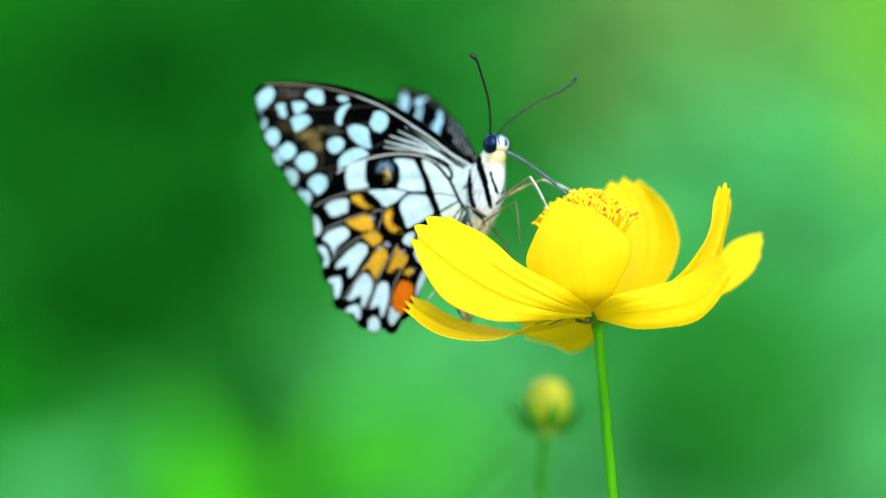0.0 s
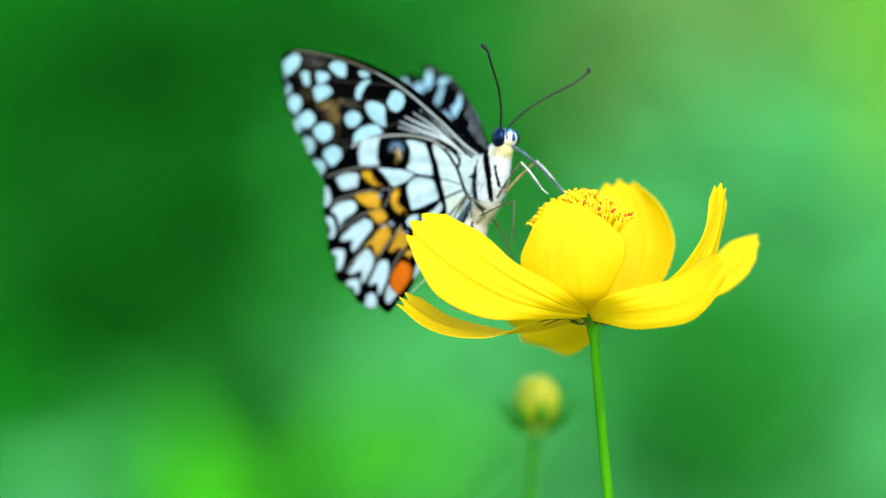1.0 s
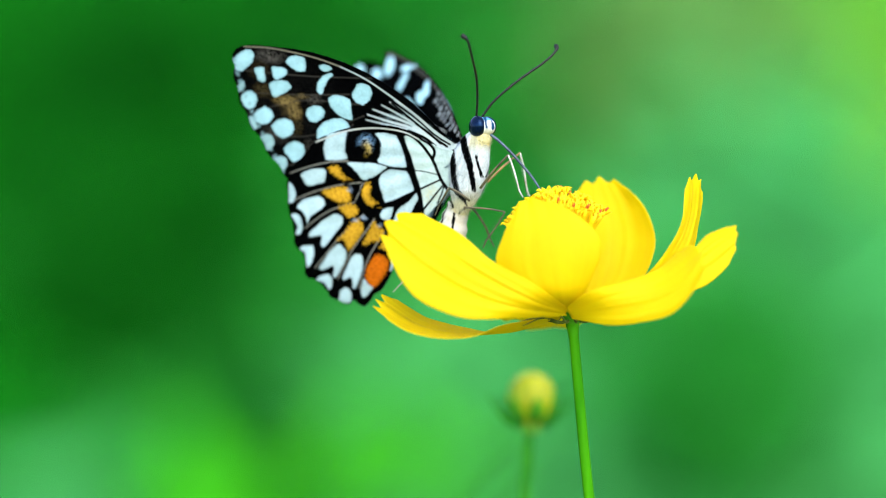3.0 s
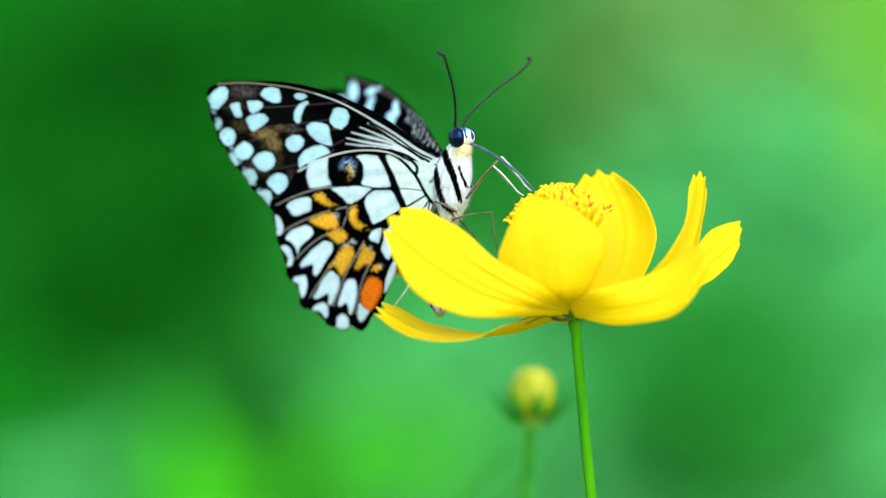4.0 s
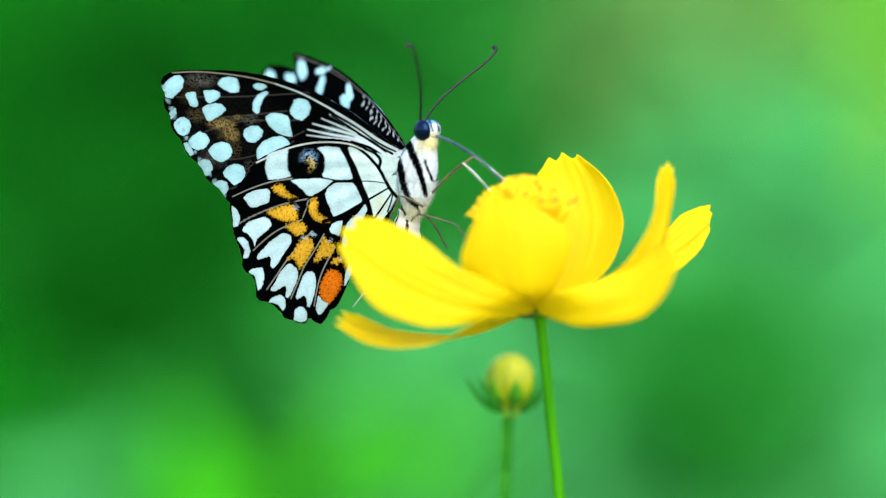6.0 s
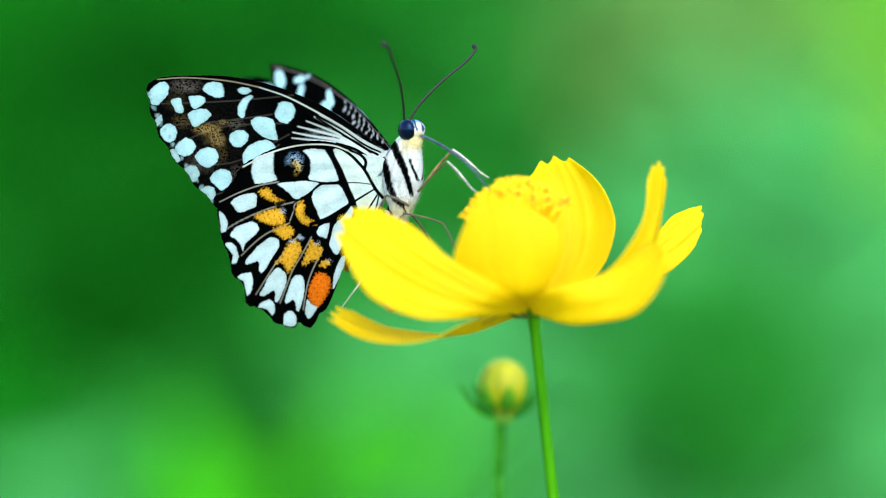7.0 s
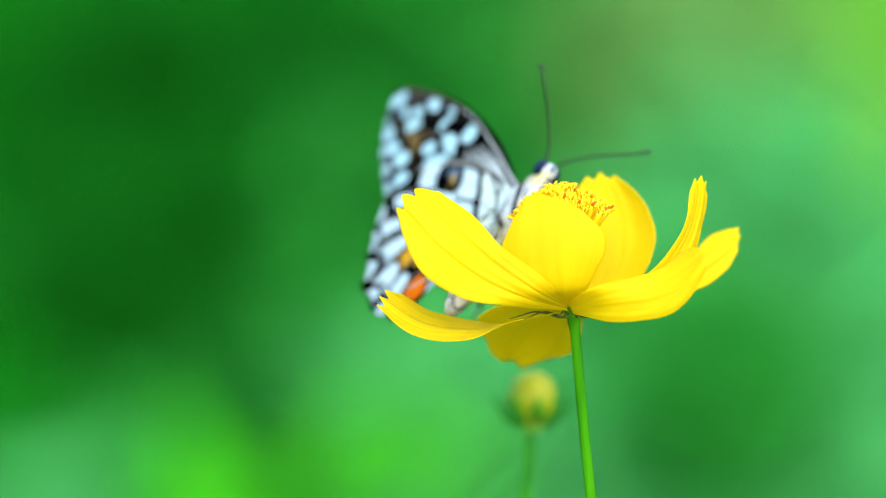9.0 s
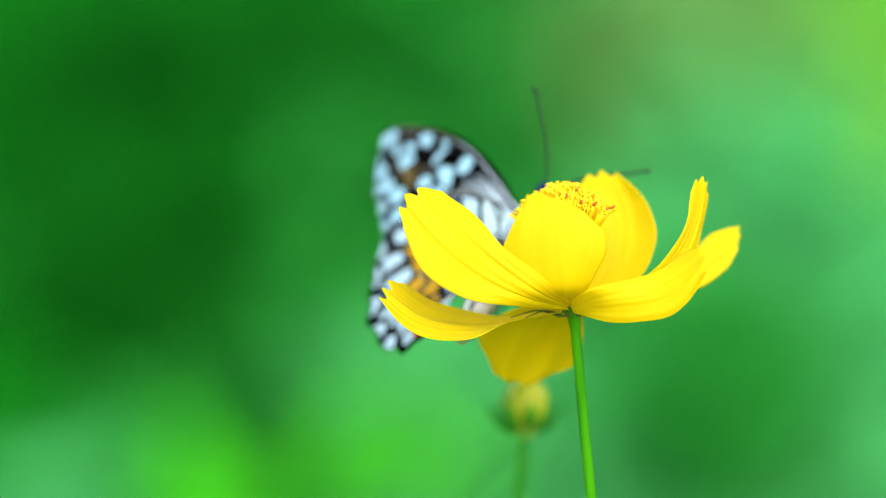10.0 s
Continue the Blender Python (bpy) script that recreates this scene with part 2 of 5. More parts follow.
# ---- the cosmos flower ----
def petal_mesh(length, width, lift0, lift1, cup, twist0=0.0, twist1=0.0, teeth=0.045, pleat=0.24, seed=0, root=0.34):
    """A petal that grows along +x from its base. lift0, lift1: its slope at base and tip in degrees; cup: how far its edges
    stand up; twist0, twist1: degrees about its length at base and tip."""
    rng = random.Random(seed)
    nu, nv = 26, 34
    mid, p, ph = [], Vector((0, 0, 0)), rng.uniform(0, 6)
    for i in range(nv + 1):
        mid.append(p.copy())
        a = radians(lift0 + (lift1 - lift0) * (i / nv))
        p += Vector((math.cos(a), 0, math.sin(a))) * length / nv
    verts, faces, uvs = [], [], []
    for i in range(nv + 1):
        s = i / nv
        a = radians(lift0 + (lift1 - lift0) * s)
        along, nor = Vector((math.cos(a), 0, math.sin(a))), Vector((-math.sin(a), 0, math.cos(a)))
        w = width * 0.5 * (root + (1 - root) * math.sin(min(1.0, s / 0.6) * math.pi / 2))
        if s > 0.66:
            w *= math.cos((s - 0.66) / 0.34 * math.pi / 2 * 0.62)
        tw = radians(twist0 + (twist1 - twist0) * s)
        for j in range(nu + 1):
            t = -1 + 2 * j / nu
            # three blunt lobes at the tip
            end = 1 - 0.13 * abs(t) ** 2.4 + teeth * (0.5 * math.cos(t * 3 * math.pi) + 0.5) - teeth
            back = max(0.0, s - 0.55) / 0.45
            c = math.copysign(max(abs(cup) * (0.35 + 0.65 * s), 0.05), cup)
            ang = t * c
            r = w / c
            y = r * math.sin(ang)
            h = r * (1 - math.cos(ang))
            h += pleat * (0.35 + 0.65 * s) * math.cos(t * 7.5 + 0.6 * math.sin(ph)) * (1 - 0.5 * abs(t)) * min(1, s * 2.5)
            h += 0.5 * s * noise.noise((t * 1.6 + ph, s * 2.4, seed * 3.1))
            y, h = y * math.cos(tw) - h * math.sin(tw), y * math.sin(tw) + h * math.cos(tw)
            q = mid[i] - along * length * (1 - end) * back + Vector((0, y, 0)) + nor * h
            verts.append(q * 1.028 * MM)
            uvs.append((j / nu, s))
    for i in range(nv):
        for j in range(nu):
            b = i * (nu + 1) + j
            faces.append((b, b + 1, b + nu + 2, b + nu + 1))
    me = bpy.data.meshes.new("petal")
    me.from_pydata(verts, [], faces)
    layer = me.uv_layers.new(name="UVMap")
    for lp in me.loops:
        layer.data[lp.index].uv = uvs[lp.vertex_index]
    return me


# each petal by its far edge, midrib and near edge, base to tip, in mm from the flower's centre
PETALS = {}
PETALS["fore_left"] = (((-0.8, -5.6, 1.6), (-5.6, -12.2, 4.8), (-13.6, -11.6, 9.7), (-20.9, -9.4, 15.1), (-29.1, -8.0, 19.2)),
    ((-1.4, -5.2, 0.9), (-8.8, -12.0, 2.4), (-17.0, -12.0, 5.8), (-25.0, -13.0, 10.8), (-33.2, -11.0, 16.7)),
    ((-1.1, -4.6, 0.5), (-10.9, -11.2, -0.1), (-20.5, -14.0, 0.0), (-28.6, -15.0, 4.3), (-33.7, -13.0, 12.7)))
PETALS["left"] = (((-2.3, 2.0, -0.2), (-11.5, 2.0, -2.5), (-18.2, 1.0, -1.9), (-25.9, 0.0, 0.0), (-33.4, -1.0, 4.3)),
    ((-2.4, -1.0, 0.1), (-11.7, -3.0, -2.0), (-19.2, -5.0, -2.7), (-27.5, -6.0, -1.6), (-34.9, -5.0, 3.1)),
    ((-2.5, -3.0, 0.5), (-11.8, -6.0, -1.2), (-19.3, -11.0, -3.6), (-28.5, -12.0, -2.5), (-35.2, -8.0, 1.8)))
PETALS["front"] = (((-2.4, -3.2, 1.5), (-8.2, -8.6, 4.0), (-13.0, -10.2, 9.2), (-11.9, -11.2, 14.6), (-8.6, -11.0, 20.1)),
    ((-1.4, -3.4, 1.6), (-3.8, -10.6, 3.8), (-5.4, -12.3, 8.8), (-5.6, -12.5, 15.7), (-6.6, -12.0, 21.3)),
    ((-0.4, -3.2, 1.5), (1.6, -9.2, 4.0), (3.7, -10.8, 8.0), (4.9, -11.0, 13.7), (-0.6, -11.0, 19.5)))
PETALS["rear_right"] = (((1.2, 1.0, 1.1), (1.5, 7.0, 8.0), (1.5, 11.0, 14.7), (0.7, 14.5, 19.7), (1.8, 17.0, 24.4)),
    ((1.7, 2.0, 1.5), (6.6, 9.5, 6.6), (8.4, 14.0, 14.0), (7.6, 16.5, 20.3), (5.7, 17.5, 25.9)),
    ((2.4, 2.0, 1.5), (11.8, 6.5, 5.7), (15.7, 9.5, 13.1), (14.1, 12.5, 20.0), (9.7, 15.5, 24.7)))
PETALS["fore_right"] = (((-1.4, -5.6, 1.7), (3.0, -12.0, 4.6), (13.6, -11.4, 7.3), (18.5, -11.0, 10.5), (21.2, -13.0, 11.9)),
    ((-0.8, -5.2, 0.9), (5.4, -12.2, 1.9), (13.5, -14.0, 3.1), (18.8, -16.0, 5.7), (22.3, -17.0, 9.9)),
    ((-0.2, -3.0, -0.1), (4.3, -10.4, -1.2), (10.1, -13.0, -1.6), (17.3, -16.0, 0.3), (22.5, -17.0, 6.2)))
PETALS["curled"] = (((1.7, -1.0, 1.7), (11.0, -7.0, 5.6), (16.5, -8.0, 10.9), (19.8, -5.0, 16.3), (21.4, -3.0, 23.6)),
    ((1.7, 0.0, 1.4), (12.9, -6.0, 4.8), (18.5, -6.0, 9.9), (21.8, -2.0, 16.8), (23.1, -1.0, 24.4)),
    ((1.8, 1.0, 1.2), (14.8, -3.0, 4.0), (21.1, -2.0, 8.8), (23.5, 1.0, 16.0), (24.7, 1.0, 23.0)))
PETALS["right"] = (((2.3, 2.0, 1.4), (13.0, 7.0, 5.2), (20.6, 11.0, 9.6), (26.1, 14.0, 14.3), (31.0, 15.0, 15.8)),
    ((2.3, 2.0, 1.0), (14.0, 6.0, 3.7), (21.3, 10.0, 7.5), (26.7, 12.0, 11.0), (31.4, 14.0, 14.0)),
    ((2.3, 1.0, 0.7), (13.8, 4.0, 1.9), (20.5, 7.0, 3.4), (25.7, 10.0, 5.4), (30.4, 12.0, 9.6)))
REAR = (126.0, 22.5, 18.7, -25, -58, 0.05, 16.7, 34.1)


def sheet(left, middle, right, teeth, pleat, crease, seed):
    """A petal between two edges and its midrib: pleated along its length, three blunt teeth at its tip."""
    rng = random.Random(seed)
    nu, nv = 60, 44
    ph = rng.uniform(0, 6)
    a, b, c = (smooth_line([mmv(*q) for q in line], nv + 1) for line in (left, middle, right))
    base = b[0].copy()
    grid = []
    for i in range(nv + 1):
        row = []
        for j in range(nu + 1):
            t = -1 + 2 * j / nu
            row.append(a[i] * (t * t - t) / 2 + b[i] * (1 - t * t) + c[i] * (t * t + t) / 2 - base)
        grid.append(row)
    verts, faces, uvs = [], [], []
    for i in range(nv + 1):
        s = i / nv
        for j in range(nu + 1):
            t = -1 + 2 * j / nu
            p = grid[i][j]
            along = grid[min(i + 1, nv)][j] - grid[max(i - 1, 0)][j]
            across = grid[i][min(j + 1, nu)] - grid[i][max(j - 1, 0)]
            n = along.cross(across).normalized()
            # rounded shoulders and teeth
            back = max(0.0, s - 0.6) / 0.4
            cut = 0.9 * abs(t) ** 4 + teeth * (0.5 - 0.5 * math.cos(t * 3.2 * math.pi)) + 0.35 * noise.noise((t * 5 + ph, seed, 0))
            swell = min(1, s * 2.2) * (1 - 0.3 * abs(t))
            h = pleat * swell * (0.75 * math.cos(t * 8.2 + ph) + 0.35 * math.cos(t * 19 + 2 * ph))
            h -= crease * swell * (math.exp(-((t - 0.30) / 0.055) ** 2) + math.exp(-((t + 0.34) / 0.055) ** 2))
            h += 0.75 * s * noise.noise((t * 1.5 + ph, s * 2.2, seed * 3.1)) + 0.5 * back * abs(t) ** 2 * noise.noise((s * 6, t * 2, seed))
            wave = 0.45 * noise.noise((s * 5 + ph, seed * 1.7, 2 if t > 0 else 5)) * t * abs(t) ** 2 * min(1, s * 3)
            verts.append(p - along.normalized() * cut * back * back * MM + n * h * MM + across.normalized() * wave * MM)
            uvs.append((j / nu, s))
    for i in range(nv):
        for j in range(nu):
            k = i * (nu + 1) + j
            faces.append((k, k + 1, k + nu + 2, k + nu + 1))
    me = bpy.data.meshes.new("petal")
    me.from_pydata(verts, [], faces)
    layer = me.uv_layers.new(name="UVMap")
    for lp in me.loops:
        layer.data[lp.index].uv = uvs[lp.vertex_index]
    return me, base


def cosmos():
    root = thing("cosmos_flower", "yellow cosmos in full bloom on a slender green stem", "flower")
    bm = bmesh.new()
    line = smooth_line([(0.035, 0.01, -0.02), (0.032, 0.006, 0.25), (0.0200, 0.002, 0.50), (0.0068, 0, 0.625), (0.0028, 0, 0.655), (0, 0, 0.6865)], 60)
    tube(bm, line, lambda s: (1.25 - 0.33 * s + (0.35 if s > 0.995 else 0)) * MM, 14)
    part("stem", bm, STEM, root, "smooth bright green stem")
    bm = bmesh.new()
    prof = [(0.9, -1.6), (1.3, -0.9), (1.6, -0.3), (2.2, 0.5), (2.6, 1.5), (2.4, 2.4), (0.6, 2.8)]
    rings = [[bm.verts.new(mmv(r * math.cos(a), r * math.sin(a), z)) for a in (2 * math.pi * k / 24 for k in range(24))] for r, z in prof]
    for r1, r2 in zip(rings, rings[1:]):
        for k in range(24):
            bm.faces.new((r1[k], r1[(k + 1) % 24], r2[(k + 1) % 24], r2[k]))
    bm.faces.new(rings[0][::-1])
    bm.faces.new(rings[-1])
    head = part("flower_head", bm, SEPAL, root, "green calyx under the petals")
    rng = random.Random(5)
    petals = {}
    for k, (name, lines) in enumerate(PETALS.items()):
        me, base = sheet(*lines, {"front": 0.5, "right": 0.5, "rear_right": 1.0, "curled": 0.9, "fore_right": 0.6}.get(name, 1.6), {"front": 0.07, "rear_right": 0.09, "curled": 0.08, "fore_right": 0.12}.get(name, 0.14), {"front": 0.05, "fore_left": 0.40, "left": 0.25}.get(name, 0.06), k + 1)
        petals[name] = part("petal", me, PETAL, head)
        petals[name].matrix_local = Matrix.Translation(base)
    az, *shape = REAR
    petals["rear"] = part("petal", petal_mesh(*shape, 0.045, pleat=1.0, seed=3), PETAL, head)
    a = radians(az)
    petals["rear"].matrix_local = Matrix.Translation(mmv(2.0 * math.cos(a), 2.0 * math.sin(a), 0.9)) @ Matrix.Rotation(a, 4, "Z")
    for ob in petals.values():
        so = ob.modifiers.new("thickness", "SOLIDIFY")
        so.thickness, so.offset = 0.00018, 0
    # thin outer bracts, one of them long and bent out under the petals
    for az, ln in ((12, 3.0), (57, 2.6), (102, 3.2), (198, 11.0), (216, 10.0), (240, 5.0), (282, 2.8), (327, 3.2)):
        bm = bmesh.new()
        tube(bm, smooth_line([mmv(1.2, 0, -0.4), mmv(2.8, 0, -0.7), mmv(1.6 + ln * 0.5, 0, 0.25), mmv(1.2 + ln, 0, -1.0)], 14), lambda s: (0.34 - 0.26 * s) * MM, 8, 0.5)
        ob = part("bract", bm, BRACT, head)
        ob.matrix_local = Matrix.Rotation(radians(az), 4, "Z")
    # disc florets: slender tubes with a five-pointed mouth
    kinds = []
    for v in range(3):
        bm = bmesh.new()
        hgt = 9.0
        tube(bm, [mmv(0.25 * math.sin(s * 2 + v), 0, hgt * s) for s in (k / 6 for k in range(7))], lambda s: (0.34 + 0.34 * s * s) * MM, 8)
        for k in range(5):
            a = 2 * math.pi * k / 5 + v
            tube(bm, [mmv(0.45 * math.cos(a), 0.45 * math.sin(a), hgt - 0.3), mmv(1.0 * math.cos(a), 1.0 * math.sin(a), hgt + 0.6), mmv(1.45 * math.cos(a), 1.45 * math.sin(a), hgt + 0.5 + 0.3 * (k % 2))], lambda s: (0.34 - 0.26 * s) * MM, 5, 0.5)
        me = bpy.data.meshes.new("floret")
        bm.to_mesh(me)
        bm.free()
        me.materials.append(FLORET)
        bm = bmesh.new()
        tube(bm, [mmv(0, 0, hgt - 0.4), mmv(0.05, 0, hgt + 0.5), mmv(0.1 * v, 0.1, hgt + 1.0)], lambda s: (0.34 - 0.14 * s) * MM, 6)
        an = bpy.data.meshes.new("anther")
        bm.to_mesh(an)
        bm.free()
        an.materials.append(ANTHER)
        kinds.append((me, an))
    disc = part("disc", ball(bmesh.new(), mmv(-1.8, 0, 9.5), mmv(3.6, 3.6, 8.0)), FLORET, head, "orange yellow floret disc")
    count = 76
    for k in range(count):
        f = math.sqrt((k + 0.5) / count)
        a = k * 2.39996
        r, lean = 4.4 * f, radians(38 * f)
        m = Matrix.Translation(mmv(-1.8, 0, 0)) @ Matrix.Rotation(a, 4, "Z") @ Matrix.Translation(mmv(r * 0.8 - 0.4, 0, 13.6 - 2.9 * f * f + rng.uniform(-0.5, 0.5))) @ Matrix.Rotation(lean + rng.uniform(-.08, .08), 4, "Y")
        ob = part("floret", kinds[k % 3][0], None, head)
        ob.matrix_local = m
        if k % 4 == 0 and math.cos(a) > -0.2:
            an = part("anther", kinds[k % 3][1], None, head)
            an.matrix_local = m
    return root, head, petals


def bud():
    root = thing("flower_bud", "unopened yellow-green cosmos bud on a thin stem", "flower bud")
    H = 0.6684
    bm = bmesh.new()
    tube(bm, smooth_line([(-0.012, 0.01, -0.02), (-0.008, 0.006, 0.3), (-0.0018, 0, 0.62), (-0.0013, 0, 0.645), (-0.0004, 0, H - 0.0046)], 40), lambda s: (1.35 - 0.30 * s) * MM, 12)
    part("stem", bm, BUDSTEM, root)
    bm = ball(bmesh.new(), (0, 0, 0), mmv(4.25, 4.25, 5.5), seg=40, rings=24)
    for v in bm.verts:
        a = math.atan2(v.co.y, v.co.x)
        z = v.co.z / 0.0051
        k = 1 + 0.045 * abs(math.cos(4 * a)) * (1 - z * z) + 0.10 * max(0, -z) * (1 - abs(z))
        v.co.x, v.co.y = v.co.x * k, v.co.y * k
        if z > 0.7:
            v.co.z -= (z - 0.7) * 0.0011
    core = part("bud", bm, BUDSKIN, root, "swollen yellow-green bud")
    core.matrix_local = Matrix.Translation((0, 0, H)) @ Matrix.Scale(1.07, 4)
    bm = bmesh.new()
    tube(bm, [mmv(0, 0, -6.4), mmv(0, 0, -5.9), mmv(0, 0, -5.2), mmv(0, 0, -4.6)], lambda s: (1.1 + 1.15 * math.sin(s * 2.2)) * MM, 20)
    part("receptacle", bm, PALEBASE, core, "pale swollen base")
    # broad sepals lie on the lower half of the bud, thin bracts stand away from it
    for k in range(6):
        bm = bmesh.new()
        rows = []
        for i in range(11):
            u = i / 10
            z = -4.75 + (5.4 + 0.8 * (k % 2)) * u
            r = 4.25 * math.sqrt(max(0.02, 1 - (z / 5.1) ** 2)) * (1.03 + 0.10 * max(0, -z / 4.9) * (1 - abs(z / 4.9))) + 0.16
            half = radians(30) * (1 - u ** 1.4) + 0.01
            rows.append([bm.verts.new(mmv((r + 0.12 * (1 - abs(w))) * math.cos(half * w), (r + 0.12 * (1 - abs(w))) * math.sin(half * w), z)) for w in (-1, -0.5, 0, 0.5, 1)])
        for r1, r2 in zip(rows, rows[1:]):
            for q in range(4):
                bm.faces.new((r1[q], r1[q + 1], r2[q + 1], r2[q]))
        ob = part("sepal", bm, SEPAL, core)
        ob.matrix_local = Matrix.Rotation(radians(60 * k - 78), 4, "Z")
        so = ob.modifiers.new("thickness", "SOLIDIFY")
        so.thickness, so.offset = 0.0003, -1
    for k in range(8):
        bm = bmesh.new()
        tube(bm, smooth_line([mmv(0.9, 0, -4.6), mmv(3.4, 0, -4.4), mmv(5.6, 0, -2.6), mmv(8.0, 0, 1.0)], 12), lambda s: (0.85 * (1 - s) ** 0.6 + 0.06) * MM, 8, 0.4)
        ob = part("bract", bm, DARKSEPAL, core)
        ob.matrix_local = Matrix.Rotation(radians(45 * k + 4), 4, "Z")
    return root


def grass_blades():
    """Thin blades that lean over behind the bud, out of focus."""
    for dx, dy, lean in ((0.0, 0.0, 1.0), (0.012, 0.02, 0.85)):
        bm = bmesh.new()
        pts = [(-0.034 + dx, 0.12 + dy, -0.02), (-0.03 + dx, 0.12 + dy, 0.42), (-0.018 + dx, 0.12 + dy, 0.61), (0.003 + dx, 0.12 + dy, 0.645), (0.003 + 0.026 * lean + dx, 0.125 + dy, 0.668)]
        tube(bm, smooth_line(pts, 40), lambda s: (0.6 - 0.5 * s ** 3) * MM, 8, 0.6)
        ob = part("grass_blade", bm, DARKSEPAL)
        tagged(ob, "thin green grass blade leaning behind the bud", "grass", "grass blades")


grass_blades()
flower, flower_head, petals = cosmos()
bud_thing = bud()


# ---- the butterfly: x to its front, y to its left, z along its back as it hangs on the flower ----
INK = np.array((0.0004, 0.0005, 0.0007))
PALE = np.array((0.285, 0.50, 0.575))
CREAM = np.array((0.50, 0.50, 0.44))
OCHRE = np.array((0.52, 0.295, 0.02))
RED = np.array((0.58, 0.135, 0.006))
TAN = np.array((0.24, 0.18, 0.075))
GREY = np.array((0.42, 0.40, 0.36))
BLUE = np.array((0.20, 0.30, 0.62))


def wobble(a, b, f, seed):
    """Cheap smooth noise on arrays, about -1 to 1."""
    s = 0
    for k, (u, v) in enumerate(((1.0, 0.37), (-0.61, 1.13), (0.83, -0.92), (1.71, 1.31))):
        s = s + np.sin(f * (u * a + v * b) + seed * (1.7 + k) + 1.3 * np.sin(f * 0.7 * (v * a - u * b) + seed))
    return s / 3.0


def speckle(a, b, seed):
    v = np.sin(a * 127.1 + b * 311.7 + seed) * 43758.5453
    return v - np.floor(v)


class Pattern:
    """Colours of a wing, laid on in layers. a: mm back from the hinge, b: mm up."""

    def __init__(self, a, b, ground):
        self.a, self.b = a, b
        self.wa = a + 0.20 * wobble(a, b, 1.7, 1) + 0.05 * wobble(a, b, 4.7, 2)
        self.wb = b + 0.20 * wobble(a, b, 1.6, 5) + 0.05 * wobble(a, b, 4.9, 7)
        self.col = np.tile(ground, (len(a), 1))

    def lay(self, mask, colour):
        self.col = self.col * (1 - mask[:, None]) + colour * mask[:, None]

    def oval(self, a, b, ra, rb, turn, colour, power=2.5, edge=0.26, share=1.0):
        w = radians(-turn)
        da, db = self.wa - a, self.wb - b
        u, v = da * math.cos(w) + db * math.sin(w), -da * math.sin(w) + db * math.cos(w)
        d = (np.abs(u / ra) ** power + np.abs(v / rb) ** power) ** (1 / power)
        self.lay(share * np.clip((1 - d) * min(ra, rb) / edge + 0.5, 0, 1), colour * 0.80 if colour.max() > 0.3 else colour)
        if colour.max() > 0.3:
            inner = np.clip((1 - d) * min(ra, rb) / 0.3 - 0.6 + 0.5 * wobble(self.a, self.b, 2.6, 4), 0, 1)
            self.lay(share * inner, colour)

    def stroke(self, points, width, colour, tip=None, edge=0.15, share=1.0):
        line = [(p.x, p.y) for p in smooth_line([(*p, 0) for p in points], 24)]
        best = np.full(len(self.a), 1e9)
        for k, ((a0, b0), (a1, b1)) in enumerate(zip(line, line[1:])):
            da, db = a1 - a0, b1 - b0
            t = np.clip(((self.a - a0) * da + (self.b - b0) * db) / max(da * da + db * db, 1e-9), 0, 1)
            w = width + ((width if tip is None else tip) - width) * (k + t) / (len(line) - 1)
            best = np.minimum(best, np.hypot(self.a - a0 - t * da, self.b - b0 - t * db) - w / 2)
        self.lay(share * np.clip(0.5 - best / edge, 0, 1), colour)

    def cell(self, colour, *points, edge=0.15, share=1.0):
        """A patch with a rounded outline through the given corners."""
        q = np.array(points)
        for _ in range(2):
            nxt = np.roll(q, -1, axis=0)
            q = np.stack([0.86 * q + 0.14 * nxt, 0.14 * q + 0.86 * nxt], axis=1).reshape(-1, 2)
        ragged = 0.24 if colour[2] < 0.1 else 0.05
        a, b = self.a + 0.3 * (self.wa - self.a) + ragged * wobble(self.a, self.b, 6.0, 3), self.b + 0.3 * (self.wb - self.b) + ragged * wobble(self.a, self.b, 5.6, 6)
        low, high = q.min(axis=0) - 0.6, q.max(axis=0) + 0.6
        near = np.nonzero((a > low[0]) & (a < high[0]) & (b > low[1]) & (b < high[1]))[0]
        if not len(near):
            return
        a, b = a[near], b[near]
        best, inside = np.full(len(near), 1e9), np.zeros(len(near), dtype=bool)
        for (a0, b0), (a1, b1) in zip(q, np.roll(q, -1, axis=0)):
            da, db = a1 - a0, b1 - b0
            t = np.clip(((a - a0) * da + (b - b0) * db) / max(da * da + db * db, 1e-9), 0, 1)
            best = np.minimum(best, np.hypot(a - a0 - t * da, b - b0 - t * db))
            if b0 != b1:
                inside ^= ((b0 > b) != (b1 > b)) & (a < a0 + (b - b0) * da / db)
        depth = np.where(inside, best, -best) + 0.02 + 0.04 * (speckle(np.round(a * 6), np.round(b * 6), 5) - 0.5)
        mask = np.zeros(len(self.a))
        mask[near] = np.clip(depth / edge + 0.5, 0, 1)
        shade = 1 - 0.10 * np.clip(0.5 + wobble(self.a, self.b, 1.3, 4), 0, 1) - 0.12 * np.clip(1 - np.abs(self._spread(near, depth)) / 0.7, 0, 1)
        if colour[2] < 0.1:
            shade = shade - 0.45 * np.clip(wobble(self.a, self.b, 5.0, 8) - 0.25, 0, 1) - 0.22 * (speckle(np.round(self.a * 5), np.round(self.b * 5), 9) < 0.3)
        m = (share * mask)[:, None]
        self.col = self.col * (1 - m) + colour * shade[:, None] * m

    def _spread(self, near, depth):
        d = np.full(len(self.a), 9.0)
        d[near] = depth
        return d

